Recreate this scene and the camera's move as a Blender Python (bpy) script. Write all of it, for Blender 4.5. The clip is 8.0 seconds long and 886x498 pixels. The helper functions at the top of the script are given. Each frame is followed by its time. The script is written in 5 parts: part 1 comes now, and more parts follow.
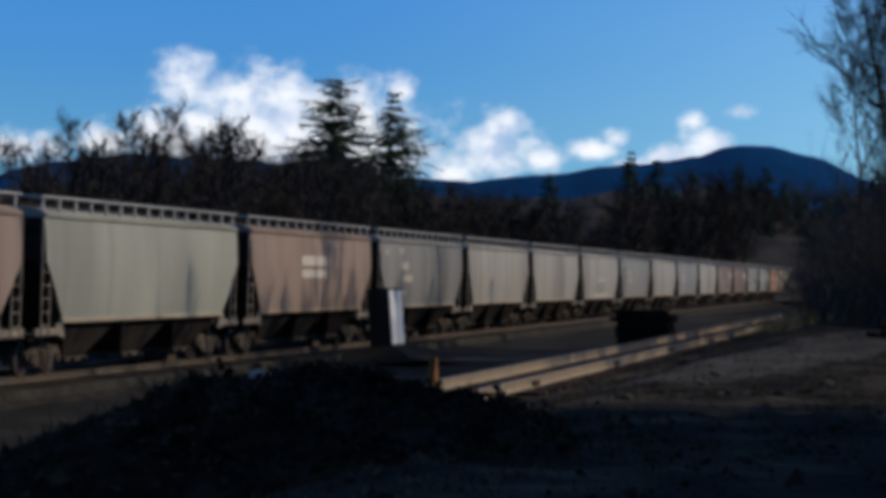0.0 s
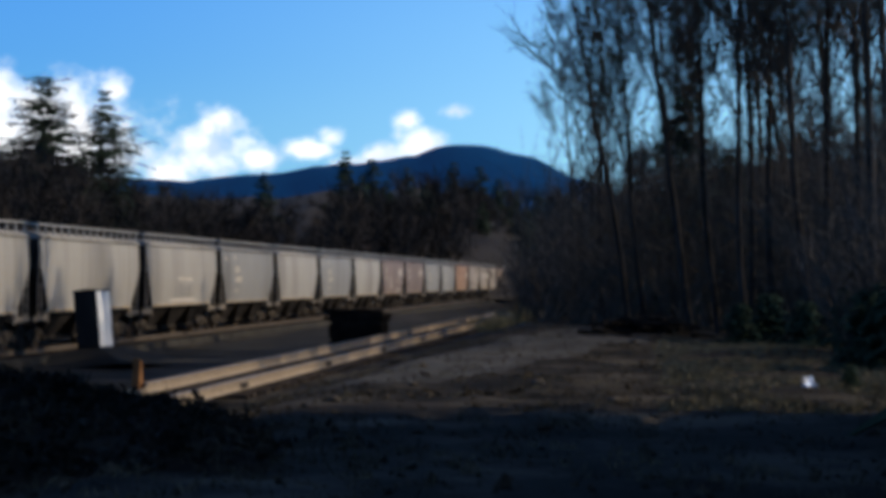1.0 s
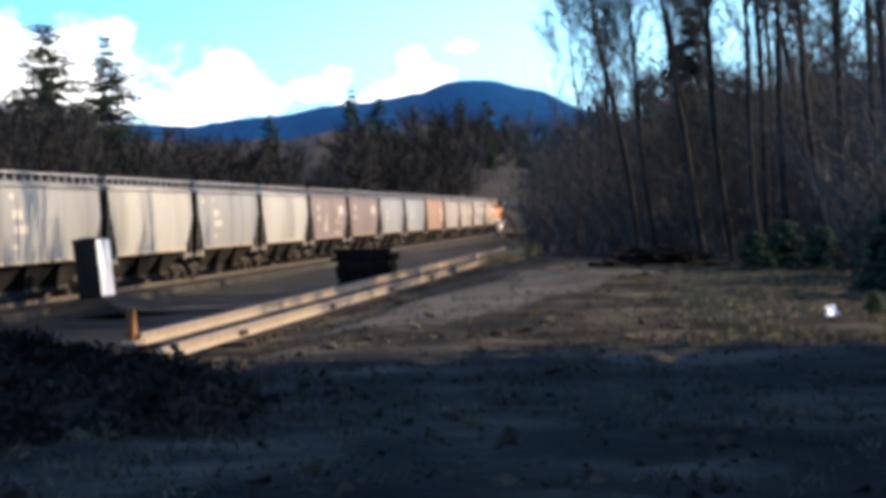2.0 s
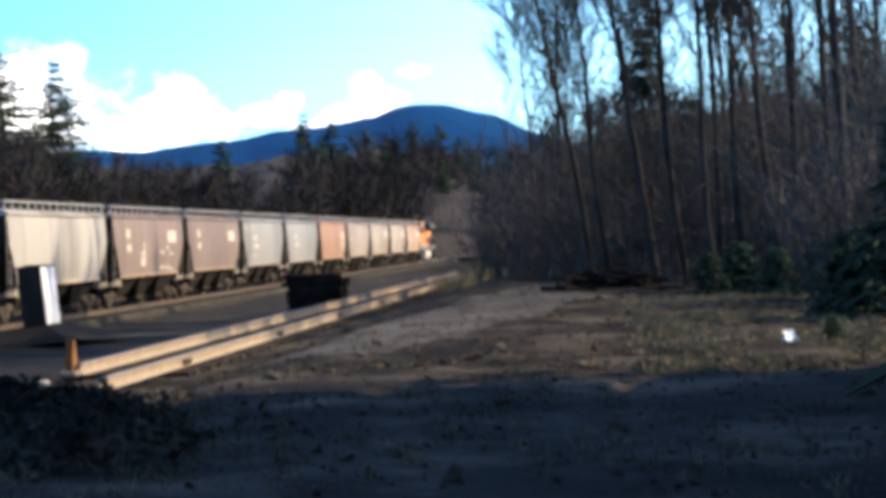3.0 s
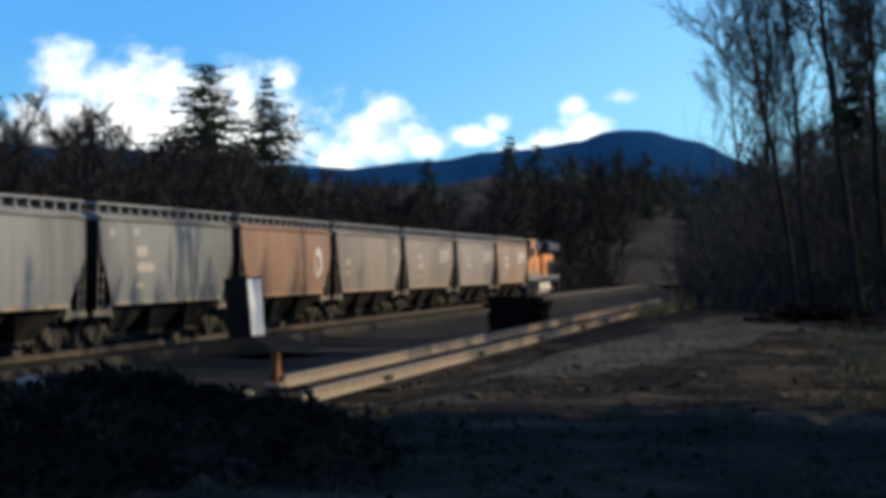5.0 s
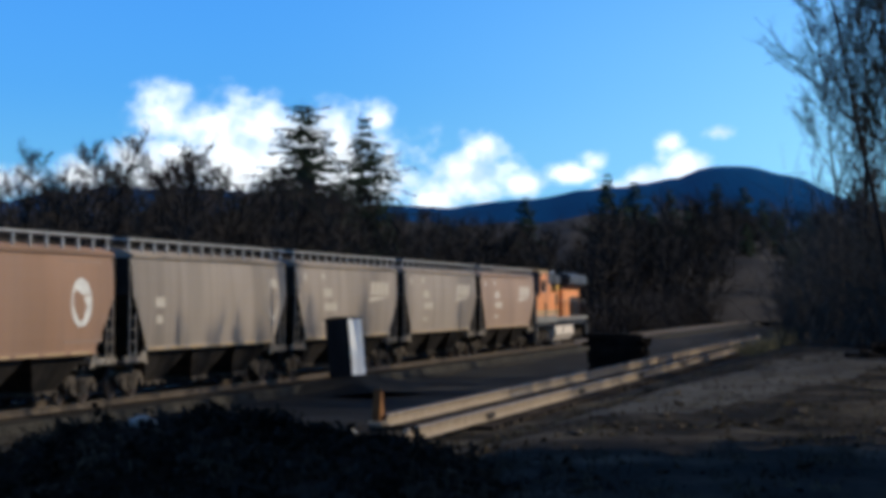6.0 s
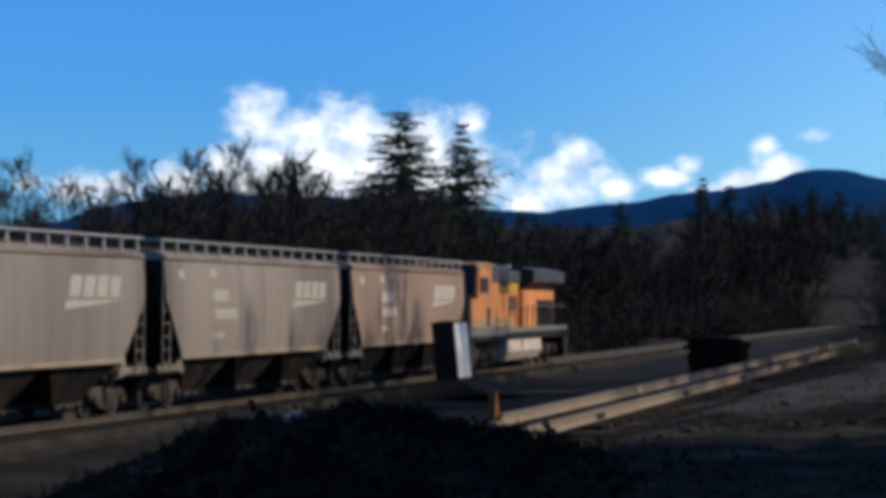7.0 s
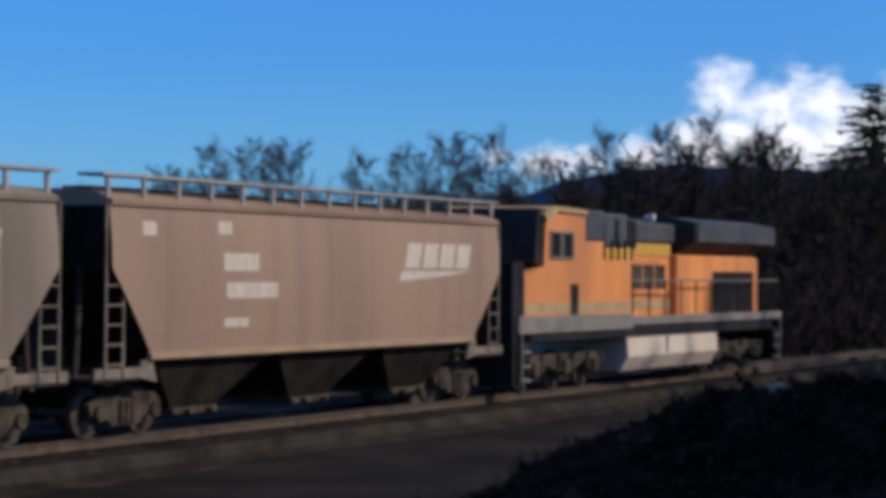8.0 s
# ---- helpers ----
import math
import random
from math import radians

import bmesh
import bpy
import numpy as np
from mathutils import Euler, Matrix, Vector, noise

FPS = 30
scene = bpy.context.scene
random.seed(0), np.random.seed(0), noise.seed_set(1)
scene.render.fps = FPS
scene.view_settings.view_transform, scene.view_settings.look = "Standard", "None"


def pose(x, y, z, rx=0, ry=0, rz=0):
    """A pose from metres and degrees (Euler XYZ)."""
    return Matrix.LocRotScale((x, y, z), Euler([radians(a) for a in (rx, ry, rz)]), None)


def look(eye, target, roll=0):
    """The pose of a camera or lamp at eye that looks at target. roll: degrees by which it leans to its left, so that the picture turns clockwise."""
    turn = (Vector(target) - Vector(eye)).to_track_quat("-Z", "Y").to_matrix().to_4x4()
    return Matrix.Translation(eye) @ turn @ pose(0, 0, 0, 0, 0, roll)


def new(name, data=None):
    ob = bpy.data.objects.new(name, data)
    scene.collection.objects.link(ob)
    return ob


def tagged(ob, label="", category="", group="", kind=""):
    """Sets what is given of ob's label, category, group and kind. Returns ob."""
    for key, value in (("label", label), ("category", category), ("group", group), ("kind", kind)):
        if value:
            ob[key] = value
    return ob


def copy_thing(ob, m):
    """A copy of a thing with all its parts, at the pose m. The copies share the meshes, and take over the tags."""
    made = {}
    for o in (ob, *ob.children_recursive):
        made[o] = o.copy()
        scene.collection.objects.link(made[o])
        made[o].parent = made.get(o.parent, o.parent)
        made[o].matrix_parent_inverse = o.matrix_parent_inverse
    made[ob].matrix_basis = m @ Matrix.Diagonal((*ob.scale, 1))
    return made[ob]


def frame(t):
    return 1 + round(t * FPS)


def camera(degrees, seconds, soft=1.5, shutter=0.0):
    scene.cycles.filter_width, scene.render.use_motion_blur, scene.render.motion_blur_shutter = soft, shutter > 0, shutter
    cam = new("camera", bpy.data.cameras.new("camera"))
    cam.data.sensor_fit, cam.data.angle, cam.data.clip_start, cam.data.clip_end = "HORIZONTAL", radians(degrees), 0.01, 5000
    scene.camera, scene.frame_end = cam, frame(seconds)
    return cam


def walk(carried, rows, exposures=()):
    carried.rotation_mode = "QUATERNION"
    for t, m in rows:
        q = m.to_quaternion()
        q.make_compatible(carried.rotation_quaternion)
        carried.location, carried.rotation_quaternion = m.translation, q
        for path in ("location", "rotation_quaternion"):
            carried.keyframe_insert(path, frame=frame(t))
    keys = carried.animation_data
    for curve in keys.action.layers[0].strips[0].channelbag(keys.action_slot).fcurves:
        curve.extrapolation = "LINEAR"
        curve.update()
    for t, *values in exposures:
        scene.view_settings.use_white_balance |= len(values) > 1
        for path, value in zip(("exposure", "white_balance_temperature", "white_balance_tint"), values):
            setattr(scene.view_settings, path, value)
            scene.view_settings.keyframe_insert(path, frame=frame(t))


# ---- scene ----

def aim(y, yaw, pitch, roll):
    """A camera pose at the eye's height, y metres along the track's direction; yaw to the left."""
    a, e = radians(yaw), radians(pitch)
    eye = Vector((0, y, 3.04))
    return look(eye, eye + Vector((-math.sin(a) * math.cos(e), math.cos(a) * math.cos(e), math.sin(e))), roll)


# ---- camera: seconds, place along y, yaw, pitch, roll ----
PATH = [
    (0.0, -1.41, 12.345, 0.537, 1.452),
    (0.1, -1.31, 12.386, 0.711, 1.446),
    (0.2, -1.22, 12.117, 1.149, 1.437),
    (0.3, -1.11, 11.506, 1.591, 1.430),
    (0.4, -1.01, 10.469, 2.096, 1.422),
    (0.5, -0.92, 9.334, 2.176, 1.414),
    (0.6, -0.81, 8.487, 2.310, 1.343),
    (0.7, -0.69, 7.528, 1.873, 1.272),
    (0.8, -0.59, 6.632, 1.606, 1.201),
    (0.9, -0.48, 6.019, 1.162, 1.130),
    (1.0, -0.36, 5.263, 0.676, 1.059),
    (1.2, -0.26, 5.110, -0.136, 0.388),
    (2.3, 2.17, 5.116, -0.910, -1.409),
    (2.5, 2.38, 4.312, -0.713, -1.569),
    (3.0, 2.67, 4.371, -0.331, -1.245),
    (3.5, 2.29, 5.452, 0.011, -1.098),
    (4.0, 2.38, 6.822, 0.694, -0.632),
    (4.5, 2.92, 8.255, 1.253, 0.042),
    (4.7, 2.72, 8.779, 0.287, 0.449),
    (5.8, 2.17, 11.247, 0.860, 0.320),
    (6.0, 2.07, 11.868, 1.209, 0.296),
    (6.5, 0.70, 12.654, 1.189, 0.567),
    (7.0, 0.20, 14.204, 1.308, 0.200),
    (7.5, -0.45, 16.331, 1.002, 0.538),
    (7.7, -0.60, 18.158, 0.503, 0.512),
    (7.9, -0.70, 22.681, 0.355, 0.523),
    (8.0, -0.50, 25.801, 0.568, 0.528),
]
# seconds, stops, kelvin, tint
EXPOSURES = [(0.0, -0.95, 6100, 8), (0.5, -0.65, 5900, 6), (1.0, -0.5, 6300, 8), (1.2, -0.3, 6500, 9), (2.3, 1.15, 6900, 9), (3.0, 1.05, 6900, 9), (3.5, 0.42, 6700, 8),
             (4.0, 0.28, 6700, 4), (4.5, 0.08, 6600, -1), (4.7, -0.1, 6600, 2), (5.8, -0.4, 6000, 4), (6.5, -0.55, 5950, 6), (7.5, -0.72, 6100, 10), (8.0, -0.75, 6100, 12)]
cam = camera(21.86, 8.0, soft=5.0, shutter=0.08)
walk(cam, [(t, aim(y, yaw, pitch, roll)) for t, y, yaw, pitch, roll in PATH], EXPOSURES)

# ---- world and sun ----
SUN_TURN, SUN_UP = 77.0, 38.0      # degrees from the track's direction towards the right, and above the horizon
# clouds: azimuth to the left, elevation, half width, half height, degrees
CLOUDS = [(18.7, 4.55, 0.9, 0.8), (17.5, 4.45, 1.1, 0.8), (16.1, 4.2, 1.2, 0.85), (18.3, 3.4, 1.6, 0.8), (14.9, 4.2, 1.3, 0.85),
          (13.5, 4.6, 0.45, 0.42), (13.8, 4.1, 0.7, 0.7), (18.1, 4.4, 1.0, 0.75), (22.6, 3.0, 1.4, 0.45), (20.9, 3.1, 0.9, 0.5), (11.3, 3.2, 1.2, 0.62), (10.9, 3.9, 0.5, 0.5),
          (9.8, 3.0, 0.6, 0.4), (8.6, 3.3, 0.75, 0.3), (8.1, 3.6, 0.35, 0.3), (6.9, 3.2, 0.5, 0.3), (5.8, 3.5, 0.6, 0.45), (5.0, 4.35, 0.5, 0.2),
          (6.2, 4.1, 0.35, 0.3), (24.6, 3.1, 0.5, 0.4), (12.2, 2.6, 0.7, 0.35), (15.4, 3.9, 1.9, 0.8), (16.8, 3.7, 1.8, 0.9), (7.6, 2.9, 0.8, 0.3),
          (17.2, 3.0, 2.4, 0.8), (14.6, 3.2, 1.9, 0.8), (19.6, 3.6, 0.8, 0.6)]


def build_world():
    world = bpy.data.worlds.new("sky")
    scene.world = world
    world.use_nodes = True
    nt = world.node_tree
    nt.nodes.clear()

    def node(kind, **values):
        n = nt.nodes.new(kind)
        for k, v in values.items():
            n.inputs[int(k[1:])].default_value = v
        return n

    def calc(op, a, b=0.0, c=None):
        n = nt.nodes.new("ShaderNodeMath")
        n.operation = op
        for i, v in enumerate((a, b) if c is None else (a, b, c)):
            if isinstance(v, (int, float)):
                n.inputs[i].default_value = v
            else:
                nt.links.new(v, n.inputs[i])
        return n.outputs[0]

    sky = nt.nodes.new("ShaderNodeTexSky")
    sky.sky_type = "NISHITA"
    sky.sun_disc = False
    sky.sun_elevation = radians(SUN_UP)
    sky.sun_rotation = radians(SUN_TURN)
    sky.air_density, sky.dust_density, sky.ozone_density = 1.0, 0.8, 2.5
    co = nt.nodes.new("ShaderNodeTexCoord")
    sep = nt.nodes.new("ShaderNodeSeparateXYZ")
    nt.links.new(co.outputs["Generated"], sep.inputs[0])
    x, y, z = sep.outputs
    az = calc("MULTIPLY", calc("ARCTAN2", calc("MULTIPLY", x, -1.0), y), 180 / math.pi)
    el = calc("MULTIPLY", calc("ARCSINE", z), 180 / math.pi)
    best = None
    for a, e, ra, re in CLOUDS:
        e, ra, re = e - 0.22, 1.3 * ra, 1.25 * re
        da = calc("MULTIPLY", calc("SUBTRACT", az, a), 1 / ra)
        de = calc("MULTIPLY", calc("SUBTRACT", el, e), 1 / re)
        d = calc("SUBTRACT", 1.3 if ra > 1.9 else 1.0, calc("SQRT", calc("ADD", calc("MULTIPLY", da, da), calc("MULTIPLY", de, de))))
        best = d if best is None else calc("MAXIMUM", best, d)
    puff = nt.nodes.new("ShaderNodeTexNoise")
    puff.inputs["Scale"].default_value = 38.0
    puff.inputs["Detail"].default_value = 6.0
    puff.inputs["Roughness"].default_value = 0.66
    stretch = nt.nodes.new("ShaderNodeMapping")
    stretch.inputs["Scale"].default_value = (1.0, 1.0, 1.3)
    nt.links.new(co.outputs["Generated"], stretch.inputs["Vector"])
    nt.links.new(stretch.outputs[0], puff.inputs["Vector"])
    body = calc("ADD", calc("MAXIMUM", best, -1.0), calc("MULTIPLY", calc("SUBTRACT", puff.outputs[0], 0.5), 2.3))
    cover = nt.nodes.new("ShaderNodeMapRange")
    cover.interpolation_type = "SMOOTHSTEP"
    cover.inputs[1].default_value, cover.inputs[2].default_value = 0.0, 0.95
    nt.links.new(body, cover.inputs[0])
    mix = nt.nodes.new("ShaderNodeMix")
    mix.data_type = "RGBA"
    nt.links.new(cover.outputs[0], mix.inputs[0])
    tint = nt.nodes.new("ShaderNodeMix")
    tint.data_type = "RGBA"
    tint.blend_type = "MULTIPLY"
    deep = nt.nodes.new("ShaderNodeMapRange")
    deep.interpolation_type = "SMOOTHSTEP"
    for i, v in ((1, 8.0), (2, 35.0), (3, 1.0), (4, 0.25)):
        deep.inputs[i].default_value = v
    nt.links.new(el, deep.inputs[0])
    nt.links.new(deep.outputs[0], tint.inputs[0])
    nt.links.new(sky.outputs[0], tint.inputs[6])
    tint.inputs[7].default_value = (0.37, 0.93, 1.78, 1)
    low = nt.nodes.new("ShaderNodeMapRange")
    low.interpolation_type = "SMOOTHSTEP"
    for i, v in ((1, 1.5), (2, 5.5), (3, 0.26), (4, 0.0)):
        low.inputs[i].default_value = v
    nt.links.new(el, low.inputs[0])
    haze = nt.nodes.new("ShaderNodeMix")
    haze.data_type = "RGBA"
    nt.links.new(low.outputs[0], haze.inputs[0])
    nt.links.new(tint.outputs[2], haze.inputs[6])
    haze.inputs[7].default_value = (3.8, 8.2, 11.8, 1)
    # paler air towards the sun's side, low over the horizon
    side = nt.nodes.new("ShaderNodeMapRange")
    side.interpolation_type = "SMOOTHSTEP"
    for i, v in ((1, 18.0), (2, -8.0), (3, 0.0), (4, 0.6)):
        side.inputs[i].default_value = v
    nt.links.new(az, side.inputs[0])
    height = nt.nodes.new("ShaderNodeMapRange")
    height.interpolation_type = "SMOOTHSTEP"
    for i, v in ((1, 2.0), (2, 14.0), (3, 1.0), (4, 0.0)):
        height.inputs[i].default_value = v
    nt.links.new(el, height.inputs[0])
    pale = nt.nodes.new("ShaderNodeMix")
    pale.data_type = "RGBA"
    nt.links.new(calc("MULTIPLY", side.outputs[0], height.outputs[0]), pale.inputs[0])
    nt.links.new(haze.outputs[2], pale.inputs[6])
    pale.inputs[7].default_value = (6.5, 11.5, 14.0, 1)
    nt.links.new(pale.outputs[2], mix.inputs[6])
    billow = nt.nodes.new("ShaderNodeTexNoise")
    billow.inputs["Scale"].default_value, billow.inputs["Detail"].default_value = 70.0, 5.0
    nt.links.new(co.outputs["Generated"], billow.inputs["Vector"])
    shade = nt.nodes.new("ShaderNodeValToRGB")
    shade.color_ramp.elements[0].position, shade.color_ramp.elements[1].position = 0.34, 0.56
    shade.color_ramp.elements[0].color, shade.color_ramp.elements[1].color = (0.5, 0.6, 0.76, 1), (1.0, 0.98, 0.97, 1)
    nt.links.new(billow.outputs[0], shade.inputs[0])
    lit = nt.nodes.new("ShaderNodeMix")
    lit.data_type = "RGBA"
    lit.blend_type = "MULTIPLY"
    lit.inputs[0].default_value = 1.0
    nt.links.new(shade.outputs[0], lit.inputs[6])
    lit.inputs[7].default_value = (15.0, 15.0, 15.3, 1)
    nt.links.new(lit.outputs[2], mix.inputs[7])
    back = nt.nodes.new("ShaderNodeBackground")
    back.inputs[1].default_value = 0.13
    nt.links.new(mix.outputs[2], back.inputs[0])
    out = nt.nodes.new("ShaderNodeOutputWorld")
    nt.links.new(back.outputs[0], out.inputs[0])


build_world()
sun = new("sun", bpy.data.lights.new("sun", "SUN"))
sun.data.energy, sun.data.angle, sun.data.color = 5.0, radians(0.5), (1.0, 0.82, 0.6)
a, e = radians(SUN_TURN), radians(SUN_UP)
sun.matrix_world = look((math.sin(a) * math.cos(e) * 200, math.cos(a) * math.cos(e) * 200 + 40, math.sin(e) * 200), (0, 40, 0))


# ---- materials ----
def surface(name, colors, scale=2.0, rough=0.8, metal=0.0, bump=0.0, fine=30.0, per_object=0.0, streak=1.0, grime_shade=None, islands=0.0):
    """A node material: base colours blended by noise at two scales, with fine relief. streak: how far the large noise is drawn out upright."""
    m = bpy.data.materials.new(name)
    m.use_nodes = True
    nt = m.node_tree
    bsdf = nt.nodes["Principled BSDF"]
    co = nt.nodes.new("ShaderNodeTexCoord")
    mp = nt.nodes.new("ShaderNodeMapping")
    mp.inputs["Scale"].default_value = (1, 1, 1 / streak)
    nt.links.new(co.outputs["Object"], mp.inputs[0])
    info = nt.nodes.new("ShaderNodeObjectInfo")
    big = nt.nodes.new("ShaderNodeTexNoise")
    big.noise_dimensions = "4D"
    big.inputs["Scale"].default_value, big.inputs["Detail"].default_value = scale, 1 if grime_shade else 5
    nt.links.new(mp.outputs[0], big.inputs["Vector"])
    shift = nt.nodes.new("ShaderNodeMath")
    shift.operation = "MULTIPLY"
    shift.inputs[1].default_value = 37.0
    nt.links.new(info.outputs["Random"], shift.inputs[0])
    nt.links.new(shift.outputs[0], big.inputs["W"])
    small = nt.nodes.new("ShaderNodeTexNoise")
    small.inputs["Scale"].default_value, small.inputs["Detail"].default_value = fine, 4
    nt.links.new(co.outputs["Object"], small.inputs["Vector"])
    ramp = nt.nodes.new("ShaderNodeValToRGB")
    els = ramp.color_ramp.elements
    lo, hi = 0.32, 0.68
    while len(els) < len(colors):
        els.new(0.5)
    for i, c in enumerate(colors):
        els[i].position = lo + (hi - lo) * i / max(1, len(colors) - 1)
        els[i].color = (*c, 1)
    blend = nt.nodes.new("ShaderNodeMath")
    blend.operation = "MULTIPLY_ADD"
    blend.inputs[1].default_value = 0.35
    nt.links.new(small.outputs[0], blend.inputs[0])
    half = nt.nodes.new("ShaderNodeMath")
    half.operation = "MULTIPLY_ADD"
    half.inputs[1].default_value, half.inputs[2].default_value = 1.0, -0.175
    nt.links.new(big.outputs[0], half.inputs[0])
    nt.links.new(half.outputs[0], blend.inputs[2])
    nt.links.new(blend.outputs[0], ramp.inputs[0])
    colour = ramp.outputs[0]
    if grime_shade:
        # broad soot patches and narrow upright runs of dirt and painted tree shadow, different on every car
        for size, up, lo, hi, most in ((0.22, 0.3, 0.44, 0.7, 0.75), (1.2, 0.06, 0.5, 0.74, 0.5), (5.0, 0.03, 0.55, 0.78, 0.18)):
            dirt = nt.nodes.new("ShaderNodeTexNoise")
            dirt.noise_dimensions = "4D"
            dirt.inputs["Scale"].default_value, dirt.inputs["Detail"].default_value = size, 3
            nt.links.new(shift.outputs[0], dirt.inputs["W"])
            dm = nt.nodes.new("ShaderNodeMapping")
            dm.inputs["Scale"].default_value = (1, 1, up)
            nt.links.new(co.outputs["Object"], dm.inputs[0])
            nt.links.new(dm.outputs[0], dirt.inputs["Vector"])
            dr = nt.nodes.new("ShaderNodeMapRange")
            dr.inputs[1].default_value, dr.inputs[2].default_value, dr.inputs[4].default_value = lo, hi, most
            nt.links.new(dirt.outputs[0], dr.inputs[0])
            mx = nt.nodes.new("ShaderNodeMix")
            mx.data_type = "RGBA"
            nt.links.new(dr.outputs[0], mx.inputs[0])
            nt.links.new(colour, mx.inputs[6])
            mx.inputs[7].default_value = (*grime_shade, 1)
            colour = mx.outputs[2]
    if per_object or islands:
        geo = nt.nodes.new("ShaderNodeNewGeometry")
        vary = nt.nodes.new("ShaderNodeMapRange")
        k = per_object or islands
        vary.inputs[3].default_value, vary.inputs[4].default_value = 1 - k, 1 + k
        nt.links.new(info.outputs["Random"] if per_object else geo.outputs["Random Per Island"], vary.inputs[0])
        hs = nt.nodes.new("ShaderNodeHueSaturation")
        nt.links.new(vary.outputs[0], hs.inputs["Value"])
        nt.links.new(colour, hs.inputs["Color"])
        colour = hs.outputs[0]
    nt.links.new(colour, bsdf.inputs["Base Color"])
    rr = nt.nodes.new("ShaderNodeMapRange")
    rr.inputs[3].default_value, rr.inputs[4].default_value = max(0.05, rough - 0.12), min(1.0, rough + 0.12)
    nt.links.new(small.outputs[0], rr.inputs[0])
    nt.links.new(rr.outputs[0], bsdf.inputs["Roughness"])
    bsdf.inputs["Metallic"].default_value = metal
    bsdf.inputs["Specular IOR Level"].default_value = 0.5 if rough < 0.55 else 0.22 if rough < 0.8 else 0.04
    if bump:
        bp = nt.nodes.new("ShaderNodeBump")
        bp.inputs["Strength"].default_value, bp.inputs["Distance"].default_value = 0.8, bump
        nt.links.new(small.outputs[0], bp.inputs["Height"])
        nt.links.new(bp.outputs[0], bsdf.inputs["Normal"])
    return m


